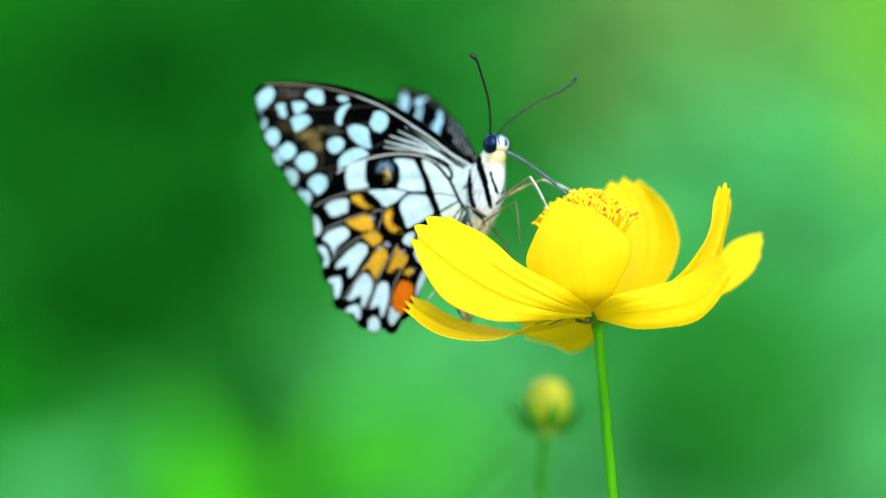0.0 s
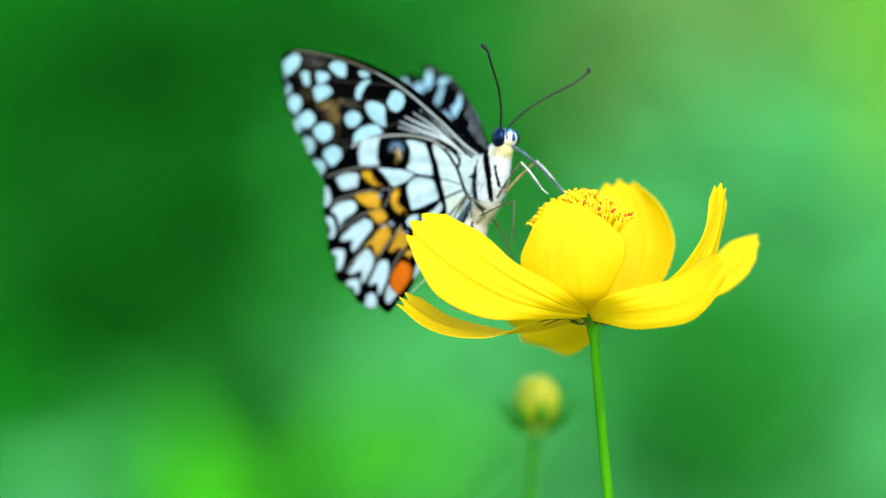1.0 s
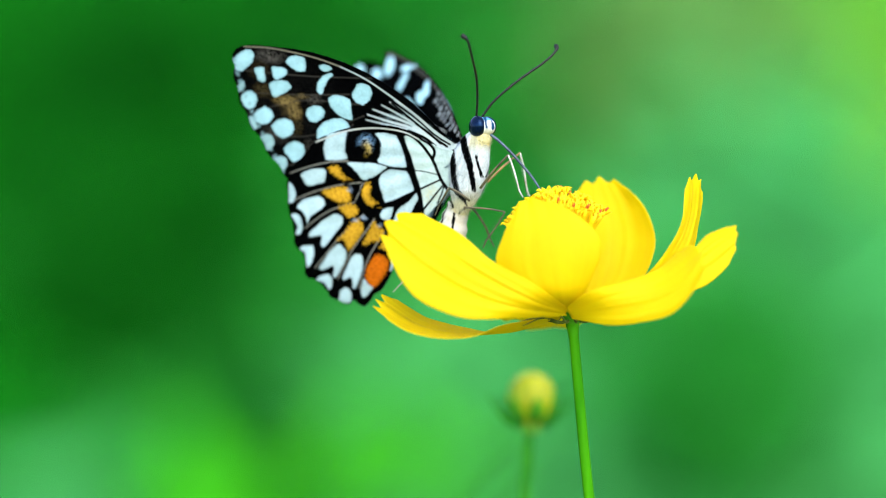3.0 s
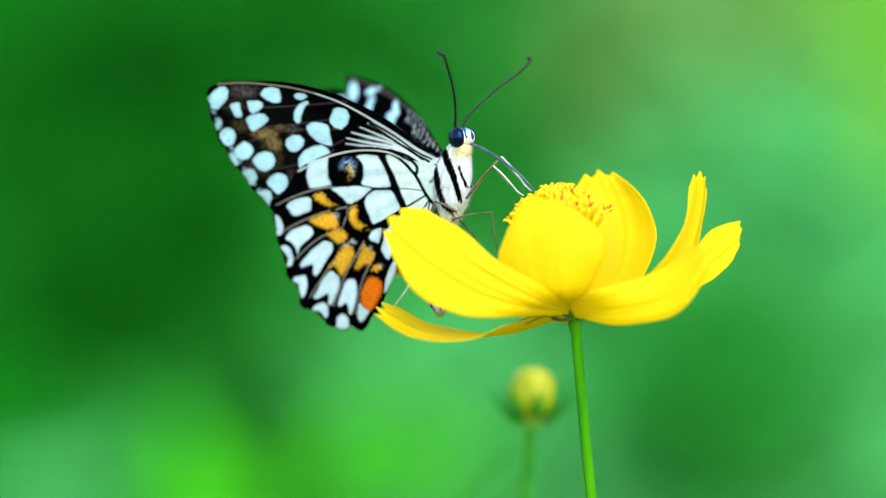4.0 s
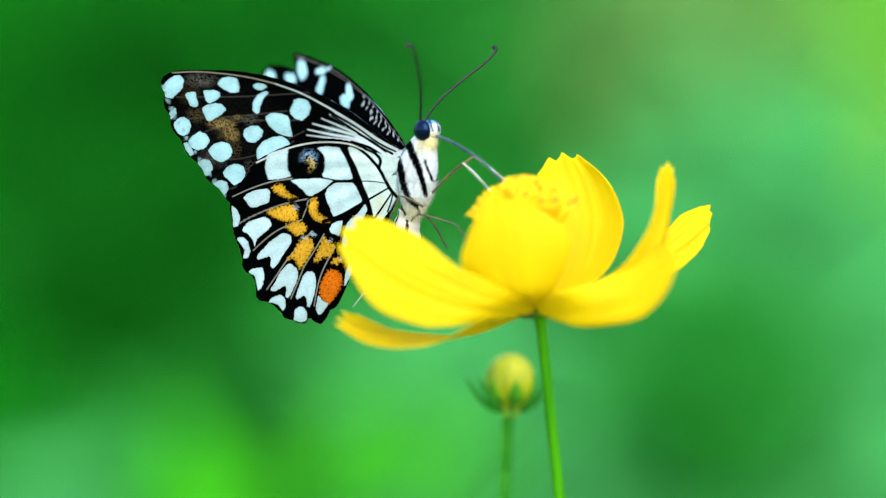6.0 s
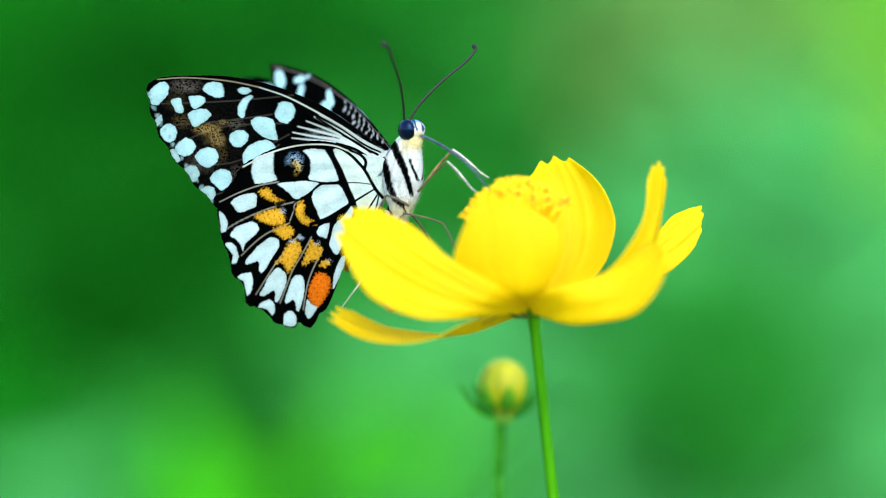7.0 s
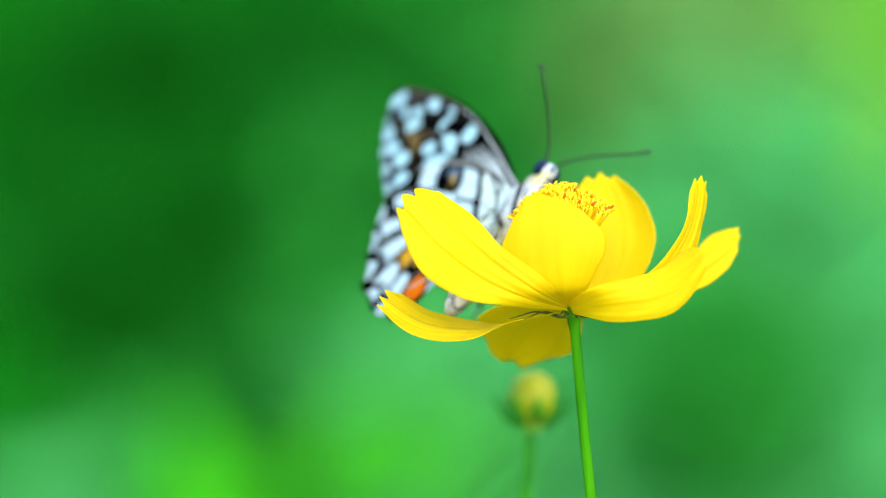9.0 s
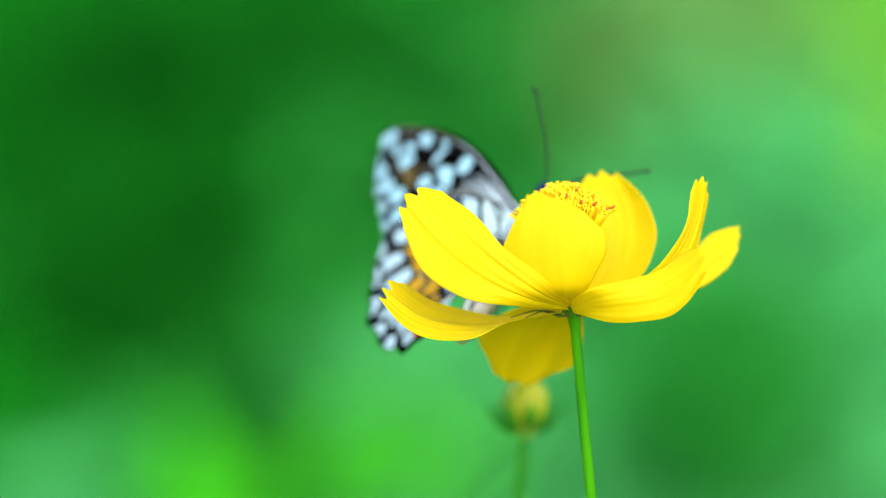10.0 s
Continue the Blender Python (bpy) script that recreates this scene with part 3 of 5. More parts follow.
    def dust(self, a, b, ra, rb, colour, share=0.7):
        d = np.hypot((self.wa - a) / ra, (self.wb - b) / rb)
        self.lay(np.clip(1.5 - 1.5 * d, 0, 1) * share * (speckle(np.round(self.a * 5.5 + 0.5 * wobble(self.a, self.b, 6.0, 2)), np.round(self.b * 5.5 + 0.5 * wobble(self.a, self.b, 6.6, 9)), 3) < 0.6), colour)


# outline of each wing from the hinge round to the hinge again: mm back, mm up
FORE_EDGE = [(-1.2, 0.2), (0.6, 0.9), (3.5, 3.2), (8, 6.9), (14, 10.4), (21, 13.2), (28, 14.6), (35, 14.8), (39.8, 14.6), (42.3, 13.4), (42.5, 11.0), (41.8, 6.9), (40.0, 2.6), (37.0, -1.8), (33.4, -6.3), (29.5, -9.4), (24, -9.0), (15, -5.0), (6, -2.6), (1, -1.6), (-1.2, -1.2)]
# the left forewing is torn along its front near the tip
TORN_EDGE = [*FORE_EDGE[:7], (31.0, 15.0), (32.5, 14.9), (32.3, 13.3), (32.3, 11.9), (34.5, 12.4), (37.5, 12.5), (40.3, 11.9), (41.9, 9.8), *FORE_EDGE[11:]]
HIND_EDGE = [(-1.6, -1.2), (0.4, -0.9), (2.6, -0.4), (4.8, 0.3), (6.7, 1.4), (9.6, 2.4), (12.6, 2.7), (15.8, 2.5), (18.9, 1.8), (22.0, 0.6), (25.3, -1.2), (27.5, -4.2), (29.3, -6.2), (30.2, -7.6), (30.5, -9.3), (30.3, -11.4), (29.9, -14.6), (29.1, -16.6), (28.6, -18.7), (28.5, -20.6), (27.9, -21.5), (26.7, -22.4), (26.2, -24.1), (26.2, -25.7), (25.6, -26.7), (24.5, -26.9), (23.1, -27.6), (21.8, -28.9), (21.0, -29.9), (19.7, -30.2), (18.7, -30.7), (17.4, -30.8), (16.7, -29.9), (15.8, -30.5), (14.7, -31.0), (13.6, -30.0), (12.9, -28.5), (11.6, -27.7), (10.1, -24.8), (7.9, -19.8), (5.6, -15.6), (3.7, -12.8), (1.9, -10.4), (0.3, -7.8), (-1.6, -6.4), (-1.9, -3.6)]
HIND_TEETH = (99, 100)
FORE_TEETH = (10.6, 11.6, 12.6, 13.6, 14.2)


def under_fore(a, b):
    p = Pattern(a, b, INK)
    # veins, brown-grey on black
    for line in ([(16, 10.9), (27, 10.2), (40, 10.0)], [(20, 7.6), (30, 6.6), (41, 5.9)], [(17, 4.0), (27, -0.6), (36, -1.0)], [(17, 6.0), (29, 5.6), (39, 2.2)], [(19, 2.2), (26, -4.6), (32, -6.8)]):
        p.stroke(line, 0.3, GREY * 0.05, 0.25)
    # margin and upper corner are dusted grey-brown, the black thinly with grey
    p.dust(32.0, 4.0, 14.0, 12.0, GREY * 0.05, 0.12)
    p.dust(35.5, 13, 3.6, 1.6, GREY * 0.42, 0.32)
    p.dust(37.5, 10.5, 2.6, 2.2, TAN * 0.35, 0.2)
    p.dust(36.6, 6.8, 2.2, 1.6, TAN * 0.5, 0.3)
    p.dust(33.0, -0.4, 3.4, 2.4, GREY * 0.2, 0.4)
    p.dust(29.5, 0.8, 1.8, 2.0, TAN * 0.25, 0.35)
    p.dust(27.0, -3.4, 2.4, 2.6, GREY * 0.2, 0.4)
    p.dust(26.5, 6.0, 2.0, 1.2, GREY * 0.25, 0.4)
    p.cell(PALE, (42.4, 11.2), (42.2, 12.2), (40.5, 13.6), (39.1, 14.0), (38.4, 12.9), (38.7, 11.7), (39.9, 10.4), (40.7, 9.7), (41.8, 9.9))
    p.cell(PALE, (38.4, 10.4), (37.7, 10.9), (36.4, 10.9), (36.2, 9.9), (35.9, 8.6), (36.5, 8.2), (37.4, 8.4), (37.8, 9.4))
    p.cell(PALE, (34.9, 11.2), (33.4, 11.3), (32.1, 11.1), (31.9, 10.3), (32.9, 9.3), (33.9, 8.9), (34.6, 9.5), (34.7, 10.3))
    p.cell(PALE, (32.4, 12.3), (31.7, 13.3), (30.4, 13.7), (28.7, 13.4), (28.5, 12.0), (28.6, 10.9), (30.0, 10.8), (31.3, 11.5))
    p.cell(PALE, (35.3, 7.8), (34.8, 8.5), (33.2, 8.9), (31.6, 8.8), (30.9, 7.8), (31.7, 7.0), (33.0, 6.3), (33.9, 5.6), (34.5, 5.8), (34.9, 6.8))
    p.cell(PALE, (26.0, 12.2), (25.1, 12.6), (23.9, 12.4), (23.4, 11.9), (24.2, 11.3), (25.4, 11.3))
    p.cell(PALE, (26.1, 7.7), (26.0, 9.2), (25.2, 10.5), (23.6, 11.1), (23.2, 10.9), (24.1, 9.9), (24.8, 8.5), (24.9, 7.4), (25.5, 7.1))
    p.cell(PALE, (24.0, 6.5), (23.0, 7.2), (21.1, 7.2), (19.8, 6.6), (19.5, 5.4), (19.2, 3.5), (19.2, 3.0), (20.5, 3.1), (22.0, 3.8), (23.1, 4.8))
    p.cell(PALE, (28.0, 3.2), (27.6, 4.4), (26.5, 5.0), (25.1, 4.9), (24.4, 4.0), (24.8, 2.8), (25.9, 2.0), (27.1, 2.0))
    p.cell(PALE, (25.7, -0.7), (25.6, 0.8), (24.5, 2.1), (22.9, 2.9), (21.1, 3.1), (20.1, 2.5), (19.3, 1.3), (20.9, 0.0), (23.5, -1.4), (25.3, -1.4))
    p.cell(PALE, (40.6, 5.3), (39.9, 6.1), (38.7, 6.4), (37.7, 5.8), (37.4, 4.8), (37.9, 3.6), (39.0, 3.0), (39.9, 3.5), (40.5, 4.4))
    p.cell(PALE, (38.0, 2.0), (37.2, 3.1), (35.9, 3.8), (34.6, 3.3), (34.1, 2.2), (34.8, 1.1), (36.2, 0.4), (37.5, 1.0))
    p.cell(PALE, (34.4, 0.5), (33.5, 1.5), (31.9, 2.1), (30.5, 1.7), (30.0, 0.5), (30.5, -0.8), (32.0, -1.7), (33.1, -1.3), (34.1, -0.3))
    p.cell(PALE, (31.9, -3.6), (31.2, -2.4), (29.7, -1.9), (28.1, -2.3), (27.8, -3.6), (28.5, -5.0), (29.9, -5.8), (30.9, -4.9), (31.5, -4.4))
    p.cell(PALE, (19.5, 7.6), (18.8, 9.1), (18.6, 9.6), (17.4, 9.9), (16.2, 9.5), (15.7, 8.2), (16.2, 6.8), (17.4, 5.9), (18.7, 6.3), (19.3, 7.1))
    p.cell(PALE * (0.86, 0.82, 0.80), (41.7, 6.3), (41.1, 7.4), (40.2, 8.1), (39.9, 7.1), (40.7, 6.2), (41.4, 5.8))
    p.cell(PALE * (0.86, 0.82, 0.80), (39.0, 1.6), (38.3, 2.0), (37.5, 1.0), (37.1, -0.2), (37.7, -0.7), (38.4, 0.3))
    p.cell(PALE * (0.86, 0.82, 0.80), (36.7, -2.0), (35.4, -1.1), (34.2, -1.3), (33.7, -2.7), (34.5, -4.1), (35.2, -4.2), (35.6, -2.9))
    p.cell(PALE * (0.86, 0.82, 0.80), (33.9, -5.7), (32.7, -4.9), (31.3, -5.2), (30.9, -6.4), (31.7, -7.5), (32.8, -6.9))
    p.cell(TAN * 1.0, (34.3, 4.6), (32.8, 5.6), (30.7, 6.4), (29.4, 6.3), (30.2, 5.2), (29.9, 4.2), (28.9, 3.7), (28.7, 2.5), (29.6, 2.0), (31.0, 2.7), (32.7, 2.7), (32.4, 3.7), edge=0.7, share=0.12)
    p.dust(32.0, 5.3, 3.2, 1.1, TAN * (1.1, 1.05, 0.85), 0.6)
    p.dust(30.2, 3.6, 1.7, 1.9, TAN * (1.1, 1.05, 0.85), 0.6)
    p.dust(28.6, 6.4, 1.6, 0.7, TAN * 0.7, 0.5)
    for k in range(16):
        u = k / 15
        p.oval(42.2 - 10.5 * u ** 1.5 - 0.5 * math.sin(u * 3.14), 11.8 - 19.5 * u, 0.35, 0.42, 0, PALE * 0.7, share=0.6)
    # pale streaks that fan out from the hinge
    white = np.array((0.40, 0.49, 0.52))
    for k, line in enumerate(([(12.3, 6.9), (8.8, 4.8), (6.2, 3.1), (4.0, 1.0)], [(13.8, 6.2), (9.9, 4.5), (6.2, 2.6), (4.3, 1.0)], [(15.4, 5.3), (11.9, 4.3), (7.8, 3.1), (4.6, 1.6)], [(16.3, 4.3), (12.3, 3.4), (8.4, 2.6), (4.8, 1.0)], [(16.5, 3.3), (12.0, 2.7), (8.4, 2.1), (5.0, 0.8)])):
        p.stroke(line[::-1], 0.66, white * 0.95, 0.22, edge=0.25, share=0.9)
        p.dust(line[1][0], line[1][1], 2.4, 0.6, white * (0.75, 0.9, 0.95), 0.22)
        p.dust(line[2][0], line[2][1], 2.2, 0.7, white * (0.75, 0.9, 0.95), 0.4)
    p.stroke([(-1.4, -0.6), (2.0, -0.4), (4.8, 1.3), (7.6, 2.6)], 2.2, white, 0.9)
    p.stroke([(7.4, 3.4), (5.0, 2.1), (2.6, 0.2)], 0.35, INK, 0.4)
    p.stroke([(8.6, 2.0), (5.4, 0.9), (3.0, -0.8), (1.2, -2.6)], 0.55, INK, 0.5)
    p.stroke([(0.4, 0.3), (3.6, 1.9), (7.6, 4.6), (11.5, 7.2)], 0.5, white * 0.8, 0.25)
    p.stroke([(0.5, 0.5), (3.7, 2.3), (7.8, 5.2), (12.8, 8.3), (17.4, 10.8), (22.0, 12.5)], 0.34, white * (0.80, 0.79, 0.76), 0.24)
    p.stroke([(22.0, 12.5), (26.2, 13.5), (30.4, 14.1), (35.7, 14.5), (40.5, 14.3)], 0.26, GREY * (0.40, 0.40, 0.34), 0.2)
    p.stroke([(0.9, 0.2), (3.8, 1.75), (7.9, 4.75), (12.6, 7.65), (18, 10.6)], 0.34, INK, 0.3)
    p.stroke([(1.4, -0.2), (4.0, 1.25), (7.9, 3.95), (12.0, 6.8)], 0.45, INK, 0.4)
    return p.col


def upper_fore(a, b):
    p = Pattern(a, b, INK * 1.4)
    white = PALE * 1.5
    for s in ((39.4, 10.2, 1.5, 1.2, 20), (30.2, 12.1, 1.4, 1.8, 0), (33.7, 10.2, 1.5, 1.1, 10), (32.8, 7.0, 1.9, 1.5, 10), (25.0, 12.3, 1.5, 0.75, 8), (22.8, 12.9, 0.9, 0.4, 20), (25.1, 9.5, 0.9, 2.2, -32), (21.4, 4.6, 2.6, 1.8, -35), (22.8, 0.4, 3.0, 1.8, 30), (26.0, 3.2, 1.7, 1.5, 0), (38.0, 5.0, 1.4, 1.5, 0), (35.2, 2.2, 1.7, 1.4, 10), (31.4, 0.1, 2.0, 1.7, 15)):
        p.oval(*s, white)
    # a comma, open towards the tip
    p.oval(17.0, 9.0, 1.05, 1.7, 5, white)
    p.oval(18.1, 7.3, 1.55, 1.1, 0, white)
    # cross rows of fine dashes near the hinge
    for row in range(3):
        for k in range(9):
            f = 2.6 + 1.25 * k
            if row < 2 or 1 < k < 7:
                p.oval(f + 0.35 * row + 0.2 * math.sin(7 * k + 3 * row), 0.4 + f * (0.66 - 0.11 * row), 0.19, 0.34 + 0.02 * k, -35, np.array((0.50, 0.58, 0.60)), edge=0.2)
    p.stroke([(0.8, 1.2), (4, 4.0), (8, 6.9), (12, 9.0)], 0.26, PALE * 0.6, 0.08)
    p.stroke([(12, 8.6), (18, 11.0), (25, 13.2)], 0.16, GREY * 0.3, 0.12)
    p.stroke([(1.2, 0.9), (8, 6.2), (14, 9.8), (21, 12.6), (28, 14.0), (32, 14.7)], 0.16, GREY * 0.4, 0.12)
    p.dust(30.5, 14.2, 1.6, 0.6, GREY * 0.6, 0.5)
    return p.col


def hind(a, b, upper=False):
    p = Pattern(a, b, INK)
    white = np.array((0.375, 0.53, 0.60))
    # grey veins, paler than the black that they cross
    for line in ([(19.1, -4.4), (22.8, -5.0), (26.5, -6.2), (29.9, -7.7)], [(16.3, -8.1), (19.8, -8.8), (23.0, -9.8), (26.7, -11.4), (29.9, -13.2)], [(17.4, -11.8), (19.9, -12.8), (22.0, -13.8), (24.2, -15.4), (26.5, -17.5)], [(15.8, -14.0), (17.9, -16.3), (20.1, -18.8), (22.1, -21.6), (24.2, -24.6)], [(13.6, -14.5), (15.3, -17.3), (17.3, -20.4), (18.5, -23.1), (19.9, -26.3)], [(11.7, -16.9), (13.4, -19.9), (14.5, -22.4), (15.2, -25.0), (15.7, -27.6)], [(15.3, -7.6), (16.3, -8.5), (16.7, -9.9), (17.3, -11.4)]):
        p.stroke(line, 0.20, GREY * (0.85, 0.92, 0.92), 0.15, edge=0.2, share=0.7)
        p.stroke(line, 0.07, INK, 0.05, edge=0.1, share=0.7)
    p.cell(white, (23.7, -1.4), (23.4, -0.1), (22.0, 0.5), (19.5, 1.2), (19.9, -1.0), (19.8, -3.0), (19.2, -4.0), (20.7, -4.4), (23.3, -4.7), (23.8, -3.2))
    p.cell(white, (14.5, 1.1), (12.7, 1.3), (10.1, 0.9), (9.6, 0.1), (9.1, -1.7), (8.4, -3.6), (8.2, -4.6), (10.8, -4.7), (13.4, -4.2), (13.6, -3.9), (13.2, -2.6), (13.0, -0.6))
    p.cell(white, (19.4, -4.7), (18.1, -4.5), (13.9, -4.4), (11.8, -4.8), (12.4, -5.5), (14.0, -6.7), (15.6, -7.6), (16.4, -7.5), (17.3, -6.4), (18.1, -5.6))
    p.cell(white, (11.3, -5.2), (9.3, -5.2), (8.1, -5.3), (7.6, -6.3), (6.9, -7.9), (6.7, -8.7), (7.9, -9.6), (9.5, -10.7), (11.0, -11.4), (11.9, -11.4), (12.2, -10.3), (12.8, -8.7), (13.3, -7.2), (12.7, -6.2))
    p.cell(white, (12.6, -13.6), (12.1, -12.6), (11.0, -12.2), (10.2, -12.1), (10.4, -13.3), (10.9, -14.9), (11.6, -14.5), (12.4, -14.2))
    p.cell(white, (6.2, -9.1), (7.4, -10.7), (9.0, -12.1), (9.6, -12.9), (10.5, -15.9), (9.8, -17.4), (9.1, -17.9), (8.4, -16.9), (7.6, -14.9), (6.7, -12.1), (5.7, -10.1))
    p.cell(white, (8.5, -18.3), (9.5, -20.5), (10.0, -22.0), (10.2, -24.3), (9.1, -22.3), (8.0, -19.8), (7.5, -18.0))
    p.cell(white, (27.9, -8.0), (27.0, -6.9), (25.4, -6.5), (23.8, -6.2), (23.1, -6.5), (23.1, -7.5), (23.4, -8.7), (24.5, -9.2), (26.1, -9.7), (26.9, -9.5), (27.4, -8.7))
    p.cell(white, (28.4, -13.6), (27.3, -12.4), (25.7, -11.8), (24.1, -11.4), (23.2, -11.9), (23.0, -12.9), (23.8, -13.8), (24.9, -14.6), (25.8, -15.4), (26.1, -16.9), (26.5, -15.6), (27.3, -14.4), (28.3, -14.0))
    p.cell(white, (25.9, -18.7), (25.0, -17.5), (23.7, -16.2), (22.1, -14.9), (21.0, -14.3), (19.7, -14.6), (19.5, -15.8), (20.1, -17.0), (21.2, -18.3), (22.0, -19.8), (23.0, -20.8), (23.5, -20.3), (23.2, -19.0), (23.6, -18.5), (24.9, -19.0), (25.7, -19.2))
    p.cell(white, (23.6, -24.7), (22.9, -23.7), (21.8, -21.6), (20.4, -20.0), (19.6, -19.8), (18.6, -20.9), (18.5, -22.1), (19.0, -23.7), (19.8, -25.2), (20.4, -26.2), (20.9, -26.0), (20.6, -24.4), (20.9, -23.9), (21.9, -24.4), (23.0, -25.0))
    p.cell(white, (19.0, -26.1), (18.5, -24.5), (17.4, -21.9), (16.8, -21.3), (15.7, -21.4), (15.2, -22.6), (15.4, -24.2), (15.9, -26.5), (16.5, -27.9), (17.0, -27.7), (17.1, -26.1), (17.5, -25.7), (18.2, -26.1), (18.8, -26.4))
    p.cell(white, (14.9, -25.5), (14.3, -26.6), (13.1, -27.2), (13.7, -28.1), (14.5, -29.1), (15.1, -29.2), (15.4, -28.1))
    p.cell(white, (30.2, -9.3), (29.3, -10.0), (28.7, -11.6), (29.1, -13.1), (30.0, -13.3), (30.1, -11.6))
    p.cell(white, (29.4, -15.3), (28.4, -15.0), (27.4, -15.8), (27.0, -17.7), (27.5, -18.9), (28.4, -19.0), (28.0, -17.4), (28.7, -16.3))
    p.cell(white, (27.6, -21.5), (26.5, -20.8), (24.9, -20.6), (24.5, -21.8), (24.9, -23.9), (25.8, -24.9), (26.1, -23.3), (26.4, -22.1))
    p.cell(white, (24.1, -27.0), (23.0, -26.0), (21.7, -25.6), (20.9, -26.5), (20.9, -27.8), (21.5, -28.6), (22.2, -27.5), (23.3, -27.1))
    p.cell(white, (19.4, -30.1), (19.3, -28.5), (18.5, -27.7), (17.6, -27.8), (17.0, -28.9), (17.1, -30.3), (18.1, -30.6), (18.9, -30.4))
    p.cell(OCHRE, (22.8, -6.1), (21.9, -5.5), (21.0, -5.4), (20.2, -6.5), (19.2, -7.6), (18.0, -7.9), (19.3, -8.4), (20.5, -7.8), (21.5, -7.3), (22.3, -6.7), edge=0.4)
    p.cell(OCHRE, (24.1, -10.4), (22.5, -9.9), (20.3, -9.2), (19.1, -9.1), (18.5, -10.1), (18.1, -11.4), (19.1, -12.1), (20.4, -12.1), (21.4, -11.8), (23.0, -11.2), edge=0.4)
    p.cell(OCHRE, (20.6, -12.9), (19.3, -12.4), (18.1, -12.0), (17.0, -12.7), (16.6, -13.6), (17.6, -14.5), (18.4, -14.9), (19.6, -13.9), edge=0.4)
    p.cell(OCHRE, (15.9, -8.5), (14.9, -7.8), (14.5, -8.9), (14.9, -9.9), (14.3, -10.9), (13.1, -11.9), (12.6, -12.3), (14.2, -12.3), (15.4, -11.9), (15.9, -10.7), (16.2, -9.5), edge=0.4)
    p.cell(OCHRE, (20.4, -19.1), (19.0, -17.5), (18.3, -16.3), (17.2, -15.0), (16.5, -14.8), (15.7, -15.8), (15.4, -16.8), (16.2, -18.3), (17.3, -19.8), (18.1, -21.0), (18.6, -19.8), (19.1, -18.8), edge=0.4)
    p.cell(OCHRE, (15.7, -19.6), (14.9, -17.8), (14.0, -15.8), (13.6, -15.0), (12.7, -15.8), (11.7, -16.7), (12.1, -17.9), (12.8, -18.9), (13.9, -18.5), (14.4, -19.1), (14.9, -19.6), edge=0.4)
    p.cell(OCHRE, (12.5, -19.9), (11.9, -18.9), (10.7, -18.6), (10.4, -19.5), (11.5, -20.0), edge=0.4)
    p.cell(RED, (14.5, -23.8), (13.6, -21.9), (12.9, -21.0), (11.5, -21.0), (10.6, -22.0), (10.6, -23.6), (11.3, -25.1), (12.4, -26.6), (13.1, -27.2), (14.1, -26.6), (14.6, -25.2), edge=0.4)
    p.stroke([(16.4, -8.2), (13.9, -6.9), (11.7, -5.1), (9.5, -4.9), (4.0, -5.1)], 0.28, INK, 0.2)
    # eye spot: a black ring with blue dust round an ochre heart
    if not upper:
        p.oval(16.2, -1.4, 2.55, 2.75, 0, INK, 2.0, 0.3)
        p.dust(16.0, -0.9, 1.9, 2.2, BLUE * (0.8, 1.1, 0.9), 0.75)
        p.dust(15.8, -1.7, 1.25, 1.9, OCHRE * (0.9, 1.1, 2.0), 0.85)
        p.oval(17.0, -2.3, 0.8, 1.2, 20, INK, 2.0, 0.5)
        p.oval(16.4, -1.5, 0.3, 0.6, 15, INK, 2.0, 0.4, 0.8)
    for a0, b0 in ((18.6, -9.6), (15.6, -14.6), (12.6, -15.6), (10.6, -18.8), (17.2, -15.2)):
        p.dust(a0, b0, 0.8, 0.7, BLUE * (1.3, 1.2, 0.8), 0.7)
    for spot in ((17.3, -9.3, 0.75, 0.85, 10), (16.4, -11.9, 0.85, 0.75, 0), (14.6, -13.6, 0.9, 0.8, 0), (18.9, -8.3, 0.9, 0.4, 25)):
        p.oval(*spot, INK, share=0.95)
    # pale base, crossed by dark lines that run to the hinge
    base = white * (1.08, 1.02, 0.92)
    p.cell(base, (9.1, 1.2), (6.3, 0.9), (3.0, 0.0), (-2.4, -0.8), (-2.6, -6.4), (-0.4, -9.6), (2.6, -11.8), (4.4, -13.6), (5.0, -12.2), (5.6, -9.6), (6.4, -6.6), (7.3, -3.8), (8.3, -1.5))
    p.dust(3.4, -9.2, 2.0, 2.4, CREAM * (1.0, 0.95, 0.6), 0.5)
    p.stroke([(9.9, 0.9), (8.6, -1.3), (7.6, -3.6), (6.7, -6.1), (5.8, -8.4), (5.3, -10.4), (4.8, -12.9)], 1.0, INK, 0.75)
    p.stroke([(10.9, 1.9), (7.9, 1.3), (5.8, -0.2), (3.7, -2.6), (2.5, -4.9), (1.6, -6.6), (0.2, -8.3)], 0.5, INK, 0.65)
    p.stroke([(6.2, 0.9), (4.3, 0.0), (3.3, -1.3), (3.6, -2.7)], 0.5, INK, 0.6)
    p.stroke([(13.6, -12.2), (10.6, -11.2), (7.6, -9.5), (4.6, -7.8), (2.1, -6.4)], 0.65, INK, 0.3)
    p.stroke([(5.2, -12.7), (3.5, -10.3), (1.5, -7.4)], 0.45, INK, 0.3)
    p.stroke([(7.0, -5.0), (4.5, -5.1), (2.3, -5.5)], 0.22, INK, 0.18)
    p.stroke([(2.2, -10.6), (1.6, -9.0), (1.2, -7.4)], 0.3, INK, 0.25)
    p.stroke([(6.3, 0.7), (8.9, 1.75), (12.5, 2.1), (16.0, 1.85), (19.9, 0.95), (23.0, -0.4), (25.3, -1.5)], 0.25, np.array((0.37, 0.41, 0.40)), 0.32)
    return p.col


